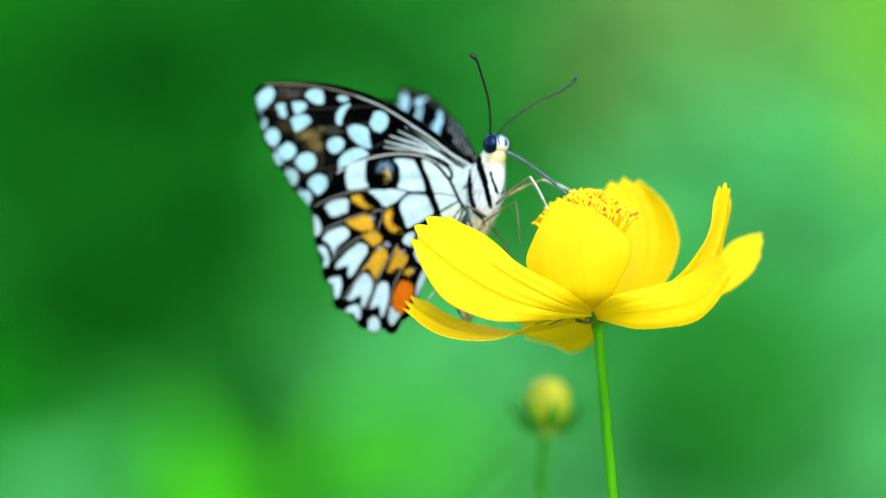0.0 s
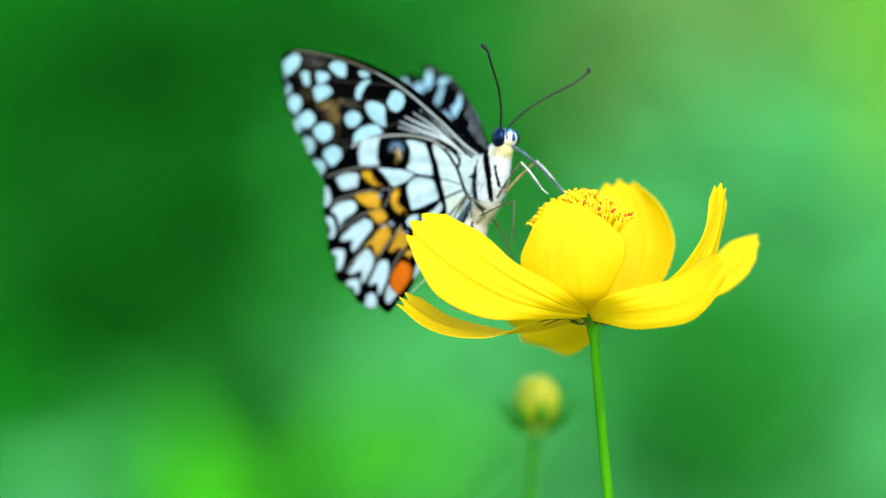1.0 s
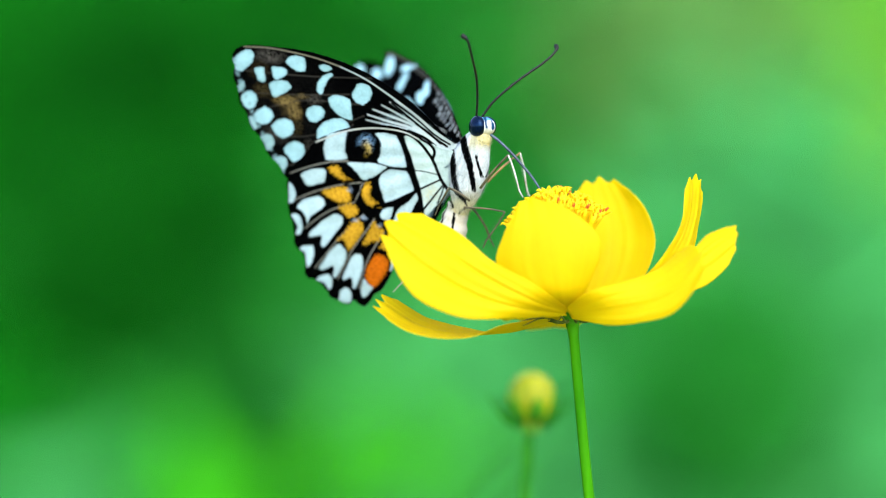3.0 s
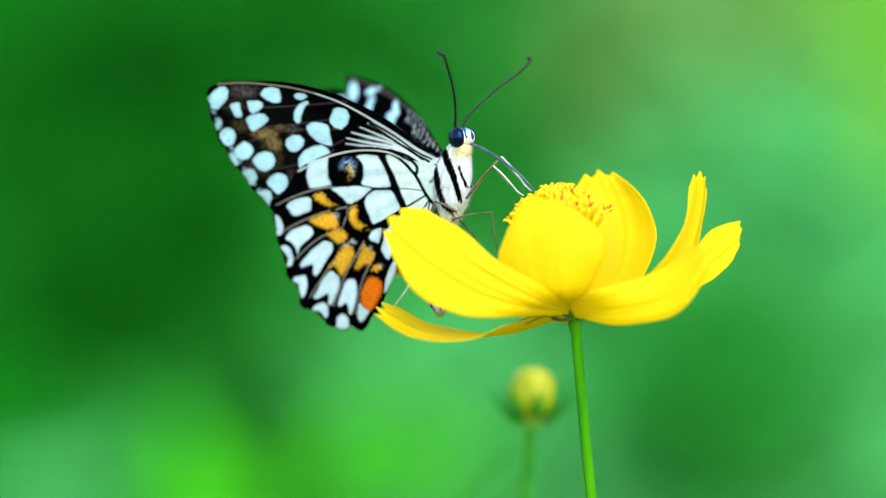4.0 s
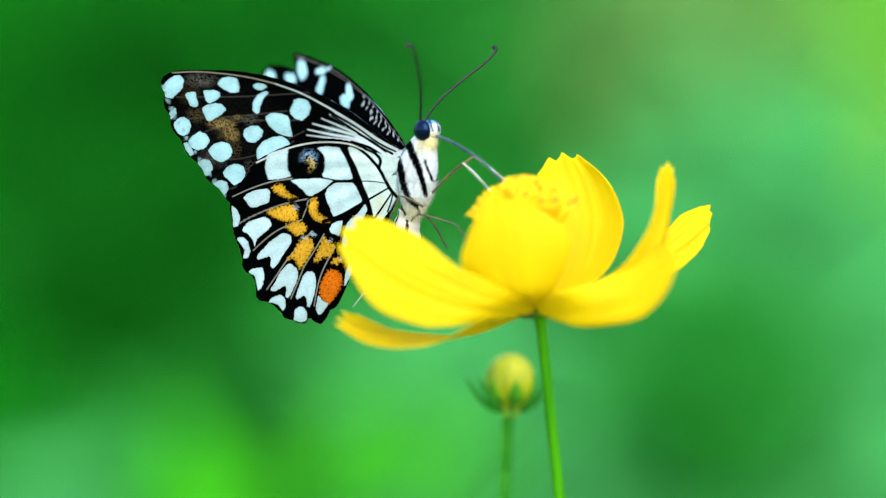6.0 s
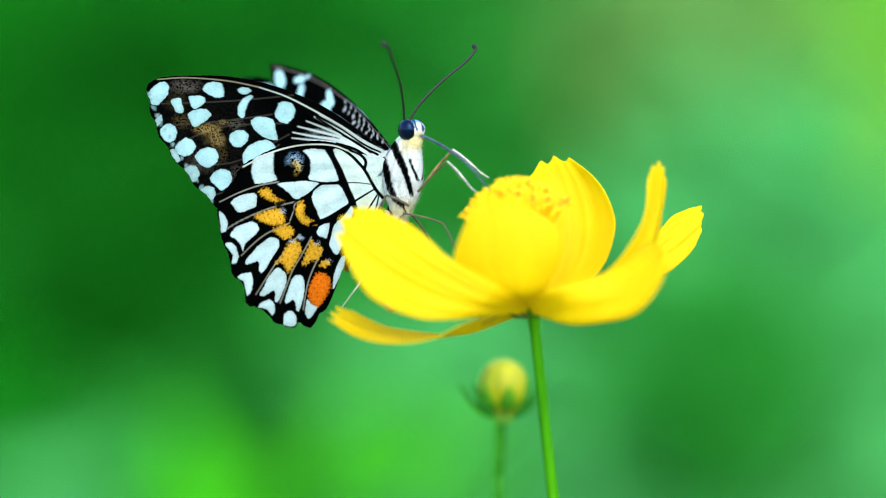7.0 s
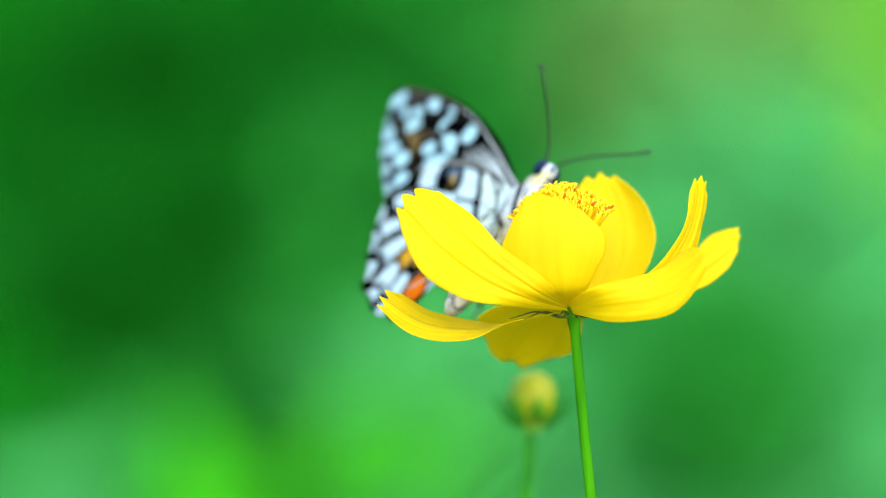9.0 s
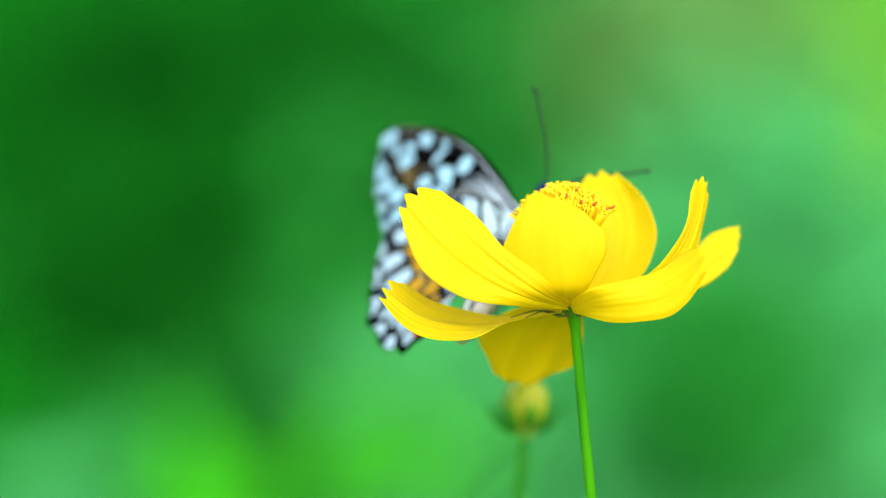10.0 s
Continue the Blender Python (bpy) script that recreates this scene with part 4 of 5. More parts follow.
def wing_mesh(name, edge, lower, upper, side, direction, rise, scallop=(), bow=1.0, fine=1.0):
    """A wing as a thin double skin: outer (under) side and inner (upper) side, each with its own pattern."""
    rim = smooth_line([(*p, 0) for p in edge], int(700 * fine))
    base = Vector((1.2, -1.2, 0)) if name == "forewing" else Vector((1.6, -4.2, 0))
    n = int(280 * fine)
    if scallop:
        out = []
        for k, q in enumerate(rim):
            f = k / (len(rim) - 1) * (len(edge) - 1)
            cut = 0.0
            if scallop[0] - 1 < f < scallop[-1] + 1:
                cut = 0.35 * (math.cos((f - scallop[0]) / (scallop[1] - scallop[0]) * 2 * math.pi) - 0.6)
            d = (q - base).normalized()
            out.append(q + d * (cut * (1.0 if name == "hindwing" else 0.8) + 0.06 * math.sin(k * 1.02 / fine) + 0.05 * math.sin(k * 0.37 / fine)))
        rim = out
    pts = np.array([[*(base + (q - base) * (i / n) ** 0.85)][:2] for i in range(n + 1) for q in rim])
    a, b = pts[:, 0], pts[:, 1]
    e_u, e_v = np.array(direction), np.array(rise)
    nor = np.cross(e_u, e_v)
    nor = nor / np.linalg.norm(nor)
    if nor[1] > 0:
        nor = -nor
    swell = bow * (0.9 * np.sin(np.clip(a / 44, 0, 1) * math.pi) + 0.10 * np.sin(np.arctan2(b + 2, a + 3) * 26) * np.clip(a / 12, 0, 1))
    mid = np.outer(a, e_u) + np.outer(b, e_v) + np.outer(swell, nor)
    taper = 0.05 + 0.12 * np.exp(-a / 14)
    skins = np.concatenate([mid + nor * taper[:, None], mid - nor * taper[:, None]])
    if side > 0:
        skins[:, 1] *= -1
    m, w = len(a), len(rim)
    faces = []
    for i in range(n):
        for j in range(w - 1):
            k = i * w + j
            q = (k, k + 1, k + w + 1, k + w) if i else (k, k + w + 1, k + w)
            faces.append(q)
            faces.append(tuple(m + v for v in q[::-1]))
    last = n * w
    for j in range(w - 1):
        faces.append((last + j, last + j + 1, m + last + j + 1, m + last + j))
    me = bpy.data.meshes.new(name)
    me.from_pydata((skins * MM).tolist(), [], faces)
    col = np.ones((2 * m, 4), dtype=np.float32)
    col[:, :3] = np.clip(np.concatenate([lower(a, b), upper(a, b)]), 0, 1)
    at = me.attributes.new("pattern", "FLOAT_COLOR", "POINT")
    at.data.foreach_set("color", col.ravel())
    return me


def painted(bm, name, colour):
    """A mesh with its pattern given by a function of each vertex in mm."""
    me = bpy.data.meshes.new(name)
    bm.to_mesh(me)
    bm.free()
    at = me.attributes.new("pattern", "FLOAT_COLOR", "POINT")
    at.data.foreach_set("color", [c for v in me.vertices for c in (*colour(v.co / MM), 1.0)])
    return me


HINGE = (-4.2, 1.6, 4.2)
REACH = 11.0


def fur(bm, rng, line, radius, count, length):
    """Short soft hairs on a body."""
    for _ in range(count):
        s = rng.random()
        p = line[int(s * (len(line) - 1))]
        d = Vector((rng.gauss(0, 1), rng.gauss(0, 1), rng.gauss(0, 0.4))).normalized()
        q = p + d * radius(s) * 0.95
        tip = q + (d + Vector((rng.gauss(0, .3), rng.gauss(0, .3), -0.7))).normalized() * length * rng.uniform(0.4, 1.5)
        a = d.cross(Vector((0, 0, 1))).normalized() * 0.06 * MM
        v = [bm.verts.new(x) for x in (q - a, q + a, tip)]
        bm.faces.new(v)


def butterfly():
    root = thing("butterfly", "black butterfly with pale blue-white spots and orange patches, feeding", "butterfly")
    wings = {}
    for side in (-1, 1):
        tag = "right" if side < 0 else "left"
        for name, edge, lower, upper, off in (("forewing", FORE_EDGE, under_fore, upper_fore, 0.0), ("hindwing", HIND_EDGE, hind, lambda a, b: hind(a, b, True), 0.45)):
            ang = radians(29.0)
            along, rise = (-math.cos(ang), -math.sin(ang), 0), (0.11, -0.16, 1.0)
            if side > 0:
                along, rise = ((-0.993, -0.117, -0.003), (0, -0.45, 0.893)) if name == "forewing" else ((-0.998, -0.052, 0.06), (0.20, 0.05, 1.0))
                edge = TORN_EDGE if name == "forewing" else [(0.72 * u, 0.72 * v) for u, v in edge]
            me = wing_mesh(name, edge, lower, upper, side, along, rise, HIND_TEETH if name == "hindwing" else FORE_TEETH, 1.0 if name == "forewing" else 1.3, 1.0 if side < 0 else 0.6)
            ob = part(name, me, SCALES, root)
            ob.matrix_local = Matrix.Translation(mmv(HINGE[0] - (0.6 if side > 0 and not off else 0), side * (HINGE[1] + off), HINGE[2]))
            wings[name, tag] = ob
    rng = random.Random(3)

    # thorax: white with slanting black bars, furry. Rings: height, middle, half depth, half width
    rings = ((7.2, -0.3, 1.5, 1.5), (6.2, -0.6, 2.4, 2.0), (4.7, -1.1, 3.3, 2.4), (2.5, -1.7, 3.95, 2.8), (0.8, -1.75, 4.0, 2.95), (-0.9, -1.75, 3.9, 2.9), (-3.2, -1.9, 3.35, 2.6), (-5.0, -2.3, 2.5, 2.25), (-6.6, -2.9, 2.1, 1.9), (-8.4, -3.8, 1.7, 1.6))
    high = [-r[0] for r in rings]
    bm = bmesh.new()
    loops = []
    for k in range(91):
        z = 7.2 - 15.6 * k / 90
        mid, deep, wide = (float(np.interp(-z, high, [r[c] for r in rings])) for c in (1, 2, 3))
        loops.append([bm.verts.new(mmv(mid + deep * math.cos(w), wide * math.sin(w), z)) for w in (2 * math.pi * j / 110 for j in range(110))])
    for r1, r2 in zip(loops, loops[1:]):
        for j in range(110):
            bm.faces.new((r1[j], r1[(j + 1) % 110], r2[(j + 1) % 110], r2[j]))
    bm.faces.new(loops[0])
    bm.faces.new(loops[-1][::-1])
    for _ in range(5200):
        z = rng.uniform(-8.2, 7.0)
        mid, deep, wide = (float(np.interp(-z, high, [r[c] for r in rings])) for c in (1, 2, 3))
        w = rng.uniform(0, 2 * math.pi)
        d = Vector((math.cos(w) / deep, math.sin(w) / wide, rng.gauss(0, 0.06))).normalized()
        q = mmv(mid + 0.97 * deep * math.cos(w), 0.97 * wide * math.sin(w), z)
        tip = q + (d * 0.55 + Vector((rng.gauss(0, .15), rng.gauss(0, .15), -0.8))).normalized() * 0.75 * MM * rng.uniform(0.4, 1.4)
        a = d.cross(Vector((0, 0, 1))).normalized() * 0.05 * MM
        bm.faces.new([bm.verts.new(x) for x in (q - a, q + a, tip)])

    def near_line(u, v, pts, w0, w1):
        for k, ((u0, v0), (u1, v1)) in enumerate(zip(pts, pts[1:])):
            du, dv = u1 - u0, v1 - v0
            t = min(1, max(0, ((u - u0) * du + (v - v0) * dv) / (du * du + dv * dv)))
            if math.hypot(u - u0 - t * du, v - v0 - t * dv) < 0.5 * (w0 + (w1 - w0) * (k + t) / (len(pts) - 1)):
                return True
        return False

    BARS = (([(-2.9, 5.9), (-2.0, 3.5), (-1.0, 1.2), (-0.3, -1.5), (0.1, -3.3)], 1.5, 0.75), ([(-4.8, 3.2), (-4.2, 0.8), (-3.8, -1.5), (-2.8, -3.9), (-1.7, -5.0)], 1.4, 0.9),
            ([(-0.1, 2.8), (0.5, 1.2), (1.3, -0.9)], 0.4, 0.5), ([(-1.8, -4.9), (-1.0, -6.2), (-2.4, -7.6)], 0.3, 0.25), ([(-6.2, 1.6), (-5.8, -1.2), (-4.9, -4.0), (-3.8, -6.4)], 0.7, 0.8))

    def bars(v):
        w = 0.16 * noise.noise((v.x * 1.6, v.y * 1.6, v.z * 1.6)) + 0.10 * noise.noise((v.x * 5, v.y * 5, v.z * 2))
        u, h = 0.8 * v.x - 0.6 * abs(v.y) + w, v.z - 0.1 * v.x
        if any(near_line(u, h, *bar) for bar in BARS):
            return INK
        if near_line(u, h, [(-2.9, 6.6), (-4.3, 4.4)], 0.9, 0.7):
            return np.array((0.18, 0.24, 0.30))
        warm = min(1.0, max(0.0, (-3.2 - h) / 2.5) + max(0.0, min(1.0, (h - 3.4) / 1.6)) * (1 if u > -1.5 else 0))
        c = np.array((0.58, 0.66, 0.69)) * (1 - warm) + np.array((0.60, 0.60, 0.42)) * warm
        return c * (0.82 + 0.30 * noise.noise((v.x * 1.4, v.y * 1.4, v.z * 0.7)) + 0.26 * noise.noise((v.x * 9, v.y * 9, v.z * 4)))
    part("thorax", painted(bm, "thorax", bars), SCALES, root, "furry white thorax with slanting black bars")

    # abdomen: cream with dark lines along it
    aline = smooth_line([mmv(-3.7, 0, -6.2), mmv(-4.6, 0, -12), mmv(-5.2, 0, -18), mmv(-5.4, 0, -24.2)], 90)
    agirth = lambda s: (1.75 + 1.25 * math.sin(s * math.pi) - 0.55 * s * s + 0.10 * math.cos(s * 8 * 2 * math.pi) - 0.9 * max(0, s - 0.9) * 10 * max(0, s - 0.9) * 10) * MM
    bm = tube(bmesh.new(), aline, agirth, 72)

    def lines(v):
        side = math.atan2(abs(v.y), v.x + 4.2 - 0.05 * (v.z + 6)) * 2.6
        if v.z < -23.2:
            return CREAM * (0.75, 0.6, 0.35)
        if abs(v.z + 21.6 + 0.9 * math.cos(side)) < 0.28:
            return INK
        return INK if abs(side - 2.2) < 0.28 or abs(side - 5.0) < 0.35 or side > 6.9 else CREAM
    part("abdomen", painted(bm, "abdomen", lines), SCALES, root, "slender cream abdomen with black lines")

    # head with eyes, feelers and proboscis
    bm = ball(bmesh.new(), mmv(1.1, 0, 8.2), mmv(2.05, 1.7, 1.75), seg=64, rings=44)
    ball(bm, mmv(0.55, 0, 6.2), mmv(2.0, 1.65, 1.9), seg=48, rings=30)
    fur(bm, rng, [mmv(0.5, 0, 5.4), mmv(0.7, 0, 6.4), mmv(0.9, 0, 7.4)], lambda s: 1.75 * MM, 500, 0.6 * MM)

    def face(v):
        u, h = 0.8 * v.x - 0.6 * abs(v.y), v.z - 0.1 * v.x
        if near_line(u, h, [(0.7, 9.9), (1.15, 8.9), (1.4, 7.9)], 0.5, 0.3) or near_line(u, h, [(1.8, 10.0), (2.35, 8.9), (2.5, 7.7)], 0.55, 0.45):
            return np.array((0.01, 0.05, 0.13))
        if h > 9.2:
            return np.array((0.10, 0.30, 0.46))
        warm = min(1.0, max(0.0, (8.0 - h) / 1.5))
        return (np.array((0.62, 0.68, 0.68)) * (1 - warm) + np.array((0.66, 0.61, 0.33)) * warm) * (0.9 + 0.25 * noise.noise((v.x * 3, v.y * 3, v.z * 2)))
    head = part("head", painted(bm, "head", face), SCALES, root, "cream head with blue-black stripes and large dark eyes")
    antennae = []
    for side in (-1, 1):
        part("eye", ball(bmesh.new(), mmv(0.45, side * 1.3, 8.15), mmv(1.85, 1.3, 1.9), Matrix.Rotation(radians(side * 12), 4, "Z"), 40, 28), EYE, head, "glossy black compound eye")
        bm = bmesh.new()
        ant = smooth_line([mmv(0, 0, 0), mmv(0.95, side * 1.6, 3.3), mmv(2.6, side * 4.9, 7.3), mmv(4.2, side * 9.1, 11.1), mmv(4.6, side * 11.1, 13.3), mmv(3.6, side * 11.8, 14.1)], 60)
        tube(bm, ant, lambda s: (0.215 + 0.012 * math.cos(s * 190) + 0.22 * max(0.0, min(1.0, (s - 0.78) / 0.12)) * (1 if s < 0.97 else 0.6)) * MM, 10)
        feeler = part("antenna", bm, HORN, head, "thin dark clubbed antenna")
        feeler.matrix_local = Matrix.Translation(mmv(-0.5, side * 0.7, 9.7))
        antennae.append(feeler)
    # the proboscis in two rigid lengths that bend at a knee
    bm = bmesh.new()
    tube(bm, smooth_line([mmv(0, 0, 0), mmv(3, 0, 0.35), mmv(6.5, 0, 0.35), mmv(REACH, 0, 0)], 24), lambda s: (0.29 - 0.05 * s) * MM, 10)
    tongue = part("proboscis", bm, TONGUE, root, "long thin blue-black proboscis")
    bm = bmesh.new()
    tube(bm, smooth_line([mmv(0, 0, 0), mmv(2, 0, 0.3), mmv(5.5, 0, 0.4), mmv(REACH, 0, 0)], 24), lambda s: (0.24 - 0.10 * s) * MM, 10)
    tip = part("proboscis_tip", bm, TONGUE, tongue)

    # three legs that step: a thigh from the hip, and a shin with its foot
    stepping = []
    for hip, reach, thigh_look, shin_look, feet in (((2.6, 0.4, -1.6), 8.2, TANLEG, LEG, [(0.0, -2.5, 4.0, 22.6), (0.5, -4.0, 4.0, 23.1), (1.0, -4.5, 4.0, 22.8), (1.5, -3.9, 4.0, 23.2), (2.0, -6.9, 4.0, 22.1), (4.0, -6.6, 8.5, 22.4), (4.5, -5.3, 10.5, 22.6), (5.0, -5.1, 9.0, 22.2), (5.5, -5.4, 11.0, 20.2), (7.0, -6.2, 10.8, 23.1), (7.5, -7.3, 10.8, 21.1)]),
                                                   ((2.2, -0.9, -2.8), 8.0, DARKLEG, LEG, [(0.0, -8.4, -3.0, 18.9), (0.5, -6.8, -2.8, 21.7), (1.0, -8.2, -2.6, 22.5), (1.5, -7.7, -2.4, 21.1), (2.0, -8.7, -2.2, 21.2), (2.5, -7.8, -2.1, 22.0), (4.0, -8.2, 3.0, 21.5), (4.5, -8.3, 6.5, 20.8), (5.0, -8.6, 5.0, 19.7), (5.5, -8.7, 8.0, 19.2), (7.0, -8.4, 7.8, 20.7), (7.5, -8.8, 6.8, 20.2), (8.0, -8.1, 3.0, 19.7), (8.5, -7.9, 0.0, 21.5)]),
                                                   ((-0.2, -2.2, -6.5), 7.6, DARKLEG, DARKLEG, [(0.0, -14.0, -2.0, 13.6), (2.0, -15.0, 0.0, 14.0), (2.5, -17.4, 3.0, 14.8), (4.0, -13.0, 6.5, 11.4), (4.5, -12.5, 10.5, 11.2), (5.0, -12.0, 8.0, 8.0), (5.5, -12.1, 10.0, 7.3), (7.0, -11.9, 9.8, 8.7), (7.5, -15.6, 8.8, 13.4), (8.5, -14.0, 0.0, 13.4)])):
        thin = 0.75 if shin_look is DARKLEG else 1.0
        bm = tube(bmesh.new(), smooth_line([mmv(0, 0, 0), mmv(0.5 * reach, 0, 0.2), mmv(reach, 0, 0)], 16), lambda s: (0.25 - 0.07 * s) * thin * MM, 10)
        leg = part("leg", bm, thigh_look, root, "thin jointed leg")
        bm = tube(bmesh.new(), smooth_line([mmv(0, 0, 0), mmv(0.3 * reach, 0, 0.12), mmv(0.6 * reach, 0, 0)], 12), lambda s: (0.19 - 0.04 * s) * thin * MM, 10)
        tube(bm, smooth_line([mmv(0.6 * reach, 0, 0), mmv(0.82 * reach, 0, -0.12), mmv(reach, 0, 0.1)], 14), lambda s: (0.16 + 0.03 * math.cos(s * 25) - 0.05 * s) * MM, 8)
        for k in range(14):
            x = reach * (0.15 + 0.06 * k)
            tube(bm, [mmv(x, 0, 0), mmv(x + 0.3, 0.1 * (-1) ** k, -0.55)], lambda s: (0.045 - 0.03 * s) * MM, 4)
        shin = part("shin", bm, shin_look, leg, "pale slender shin" if shin_look is LEG else "")
        stepping.append((leg, shin, mmv(*hip), reach * MM, feet))
    # the other three stay folded or hang
    for pts in (((1.0, -2.0, -5.2), (-2.0, -4.6, -3.2), (-3.6, -5.2, -6.8), (-4.0, -5.4, -8.4)),
                ((-2.8, -1.4, -7.0), (-5.5, -3.2, -12.0), (-7.6, -6.4, -19.2), (-10.0, -8.2, -23.0)),
                ((-2.6, 1.5, -6.0), (-1.4, 4.4, -9.0), (-0.6, 6.0, -12.0), (0.2, 6.6, -13.6))):
        bm = bmesh.new()
        p = [mmv(*q) for q in pts]
        tube(bm, smooth_line([p[0], p[0].lerp(p[1], 0.5) + mmv(0, 0, 0.2), p[1]], 10), lambda s: (0.25 - 0.06 * s) * MM, 8)
        tube(bm, smooth_line([p[1], p[1].lerp(p[2], 0.5) + mmv(0.1, 0, 0.15), p[2]], 10), lambda s: (0.20 - 0.04 * s) * MM, 8)
        tube(bm, smooth_line([p[2], p[2].lerp(p[3], 0.5), p[3]], 8), lambda s: (0.17 - 0.06 * s) * MM, 8)
        for k in (0.3, 0.55, 0.8):
            q = p[1].lerp(p[2], k)
            tube(bm, [q, q + mmv(0.1, 0.25, -0.7)], lambda s: (0.05 - 0.03 * s) * MM, 4)
        part("leg", bm, LEG if pts[0][1] == -1.4 else DARKLEG, root, "thin jointed leg")
    return root, wings, tongue, tip, antennae, stepping


insect, wings, tongue, tongue_tip, antennae, stepping = butterfly()


# ---- what moves: the stalk sways, its head nods, the bud sways, the butterfly climbs, turns and probes ----
def between(rows, t):
    """The pose of a row list at t."""
    for (t0, a), (t1, b) in zip(rows, rows[1:]):
        if t <= t1:
            return a.lerp(b, max(0.0, (t - t0) / (t1 - t0)))
    return rows[-1][1]


def bend(root, goal, reach):
    """Turns of the two lengths of a limb, its knee upwards, that bring its end from root to goal."""
    d = goal - root
    far = min(max(d.length, 0.3 * reach), 1.99 * reach)
    half = math.acos(far / (2 * reach))
    x = d.normalized()
    z = (Vector((0, 0, 1)) - x * x.z).normalized()
    turn = Matrix((x, z.cross(x), z)).transposed().to_4x4()
    return Matrix.Translation(root) @ turn @ Matrix.Rotation(-half, 4, "Y"), Matrix.Translation((reach, 0, 0)) @ Matrix.Rotation(2 * half, 4, "Y")


def motions():
    FEELER_RIGHT = [
        (0.0, pose(-0.0005, -0.0007, 0.0097, 0.4, 7.3, 4.6)),
        (0.5, pose(-0.0005, -0.0007, 0.0097, -1.3, 4.3, 2.6)),
        (1.0, pose(-0.0005, -0.0007, 0.0097, -1.4, 6.2, 2.8)),
        (1.2, pose(-0.0005, -0.0007, 0.0097, -0.9, 4.0, 3.6)),
        (1.5, pose(-0.0005, -0.0007, 0.0097, -1.6, 7.7, 3.8)),
        (1.8, pose(-0.0005, -0.0007, 0.0097, -3.6, 6.0, 6.0)),
        (2.0, pose(-0.0005, -0.0007, 0.0097, 0.3, 10.1, 5.8)),
        (2.5, pose(-0.0005, -0.0007, 0.0097, 0.0, 4.0, 2.3)),
        (2.7, pose(-0.0005, -0.0007, 0.0097, -3.0, 1.6, 2.2)),
        (4.0, pose(-0.0005, -0.0007, 0.0097, -0.6, 8.1, 3.0)),
        (4.5, pose(-0.0005, -0.0007, 0.0097, 0.0, 3.5, 2.4)),
        (5.0, pose(-0.0005, -0.0007, 0.0097, 0.1, 3.7, 2.3)),
        (5.5, pose(-0.0005, -0.0007, 0.0097, 0.9, 6.8, 3.3)),
        (5.7, pose(-0.0005, -0.0007, 0.0097, -1.2, 4.2, 3.9)),
        (6.8, pose(-0.0005, -0.0007, 0.0097, 0.2, 5.8, 2.6)),
        (7.0, pose(-0.0005, -0.0007, 0.0097, 0.7, 3.1, 1.0)),
        (7.5, pose(-0.0005, -0.0007, 0.0097, 2.2, -2.3, -2.4)),
        (8.0, pose(-0.0005, -0.0007, 0.0097, 1.3, 1.0, -0.3)),
        (8.5, pose(-0.0005, -0.0007, 0.0097, -2.3, 1.5, 0.5)),
        (8.8, pose(-0.0005, -0.0007, 0.0097, -3.2, -4.4, -2.4)),
        (9.0, pose(-0.0005, -0.0007, 0.0097, -0.6, -3.4, -2.6)),
        (9.2, pose(-0.0005, -0.0007, 0.0097, -0.7, -4.0, -3.0)),
        (9.5, pose(-0.0005, -0.0007, 0.0097, -0.1, 1.1, 0.9)),
        (9.8, pose(-0.0005, -0.0007, 0.0097, -1.7, -4.2, -2.8)),
        (10.0, pose(-0.0005, -0.0007, 0.0097, 0.4, -1.9, -1.7))]
    FEELER_LEFT = [
        (0.0, pose(-0.0005, 0.0007, 0.0097, -9.9, 2.1, -12.2)),
        (0.5, pose(-0.0005, 0.0007, 0.0097, 1.8, 11.1, -9.9)),
        (1.0, pose(-0.0005, 0.0007, 0.0097, 0.6, 9.2, -8.0)),
        (1.2, pose(-0.0005, 0.0007, 0.0097, -0.5, 11.9, -10.3)),
        (1.5, pose(-0.0005, 0.0007, 0.0097, -0.1, 7.5, -6.4)),
        (1.8, pose(-0.0005, 0.0007, 0.0097, -5.1, 7.1, -4.9)),
        (2.0, pose(-0.0005, 0.0007, 0.0097, -2.6, 6.5, -4.9)),
        (2.5, pose(-0.0005, 0.0007, 0.0097, -3.9, -1.8, -5.0)),
        (2.7, pose(-0.0005, 0.0007, 0.0097, 5.4, 10.6, -10.0)),
        (4.0, pose(-0.0005, 0.0007, 0.0097, -4.8, 2.4, -8.2)),
        (4.5, pose(-0.0005, 0.0007, 0.0097, -5.6, 3.4, -6.0)),
        (5.0, pose(-0.0005, 0.0007, 0.0097, -3.1, 9.7, -12.3)),
        (5.5, pose(-0.0005, 0.0007, 0.0097, -2.5, 5.4, -4.0)),
        (5.7, pose(-0.0005, 0.0007, 0.0097, -2.3, 8.8, -7.1)),
        (6.8, pose(-0.0005, 0.0007, 0.0097, -5.8, 1.3, -2.0)),
        (7.0, pose(-0.0005, 0.0007, 0.0097, -2.1, 6.4, -4.3)),
        (7.5, pose(-0.0005, 0.0007, 0.0097, -3.3, -2.3, -2.8)),
        (8.0, pose(-0.0005, 0.0007, 0.0097, -2.8, -4.2, 1.2)),
        (8.5, pose(-0.0005, 0.0007, 0.0097, 0.2, 14.8, -12.9)),
        (9.0, pose(-0.0005, 0.0007, 0.0097, -6.5, 8.3, -5.7)),
        (9.2, pose(-0.0005, 0.0007, 0.0097, -4.0, -1.3, 2.5)),
        (9.5, pose(-0.0005, 0.0007, 0.0097, -5.8, 1.8, 0.3)),
        (10.0, pose(-0.0005, 0.0007, 0.0097, -8.2, 10.2, -7.3))]
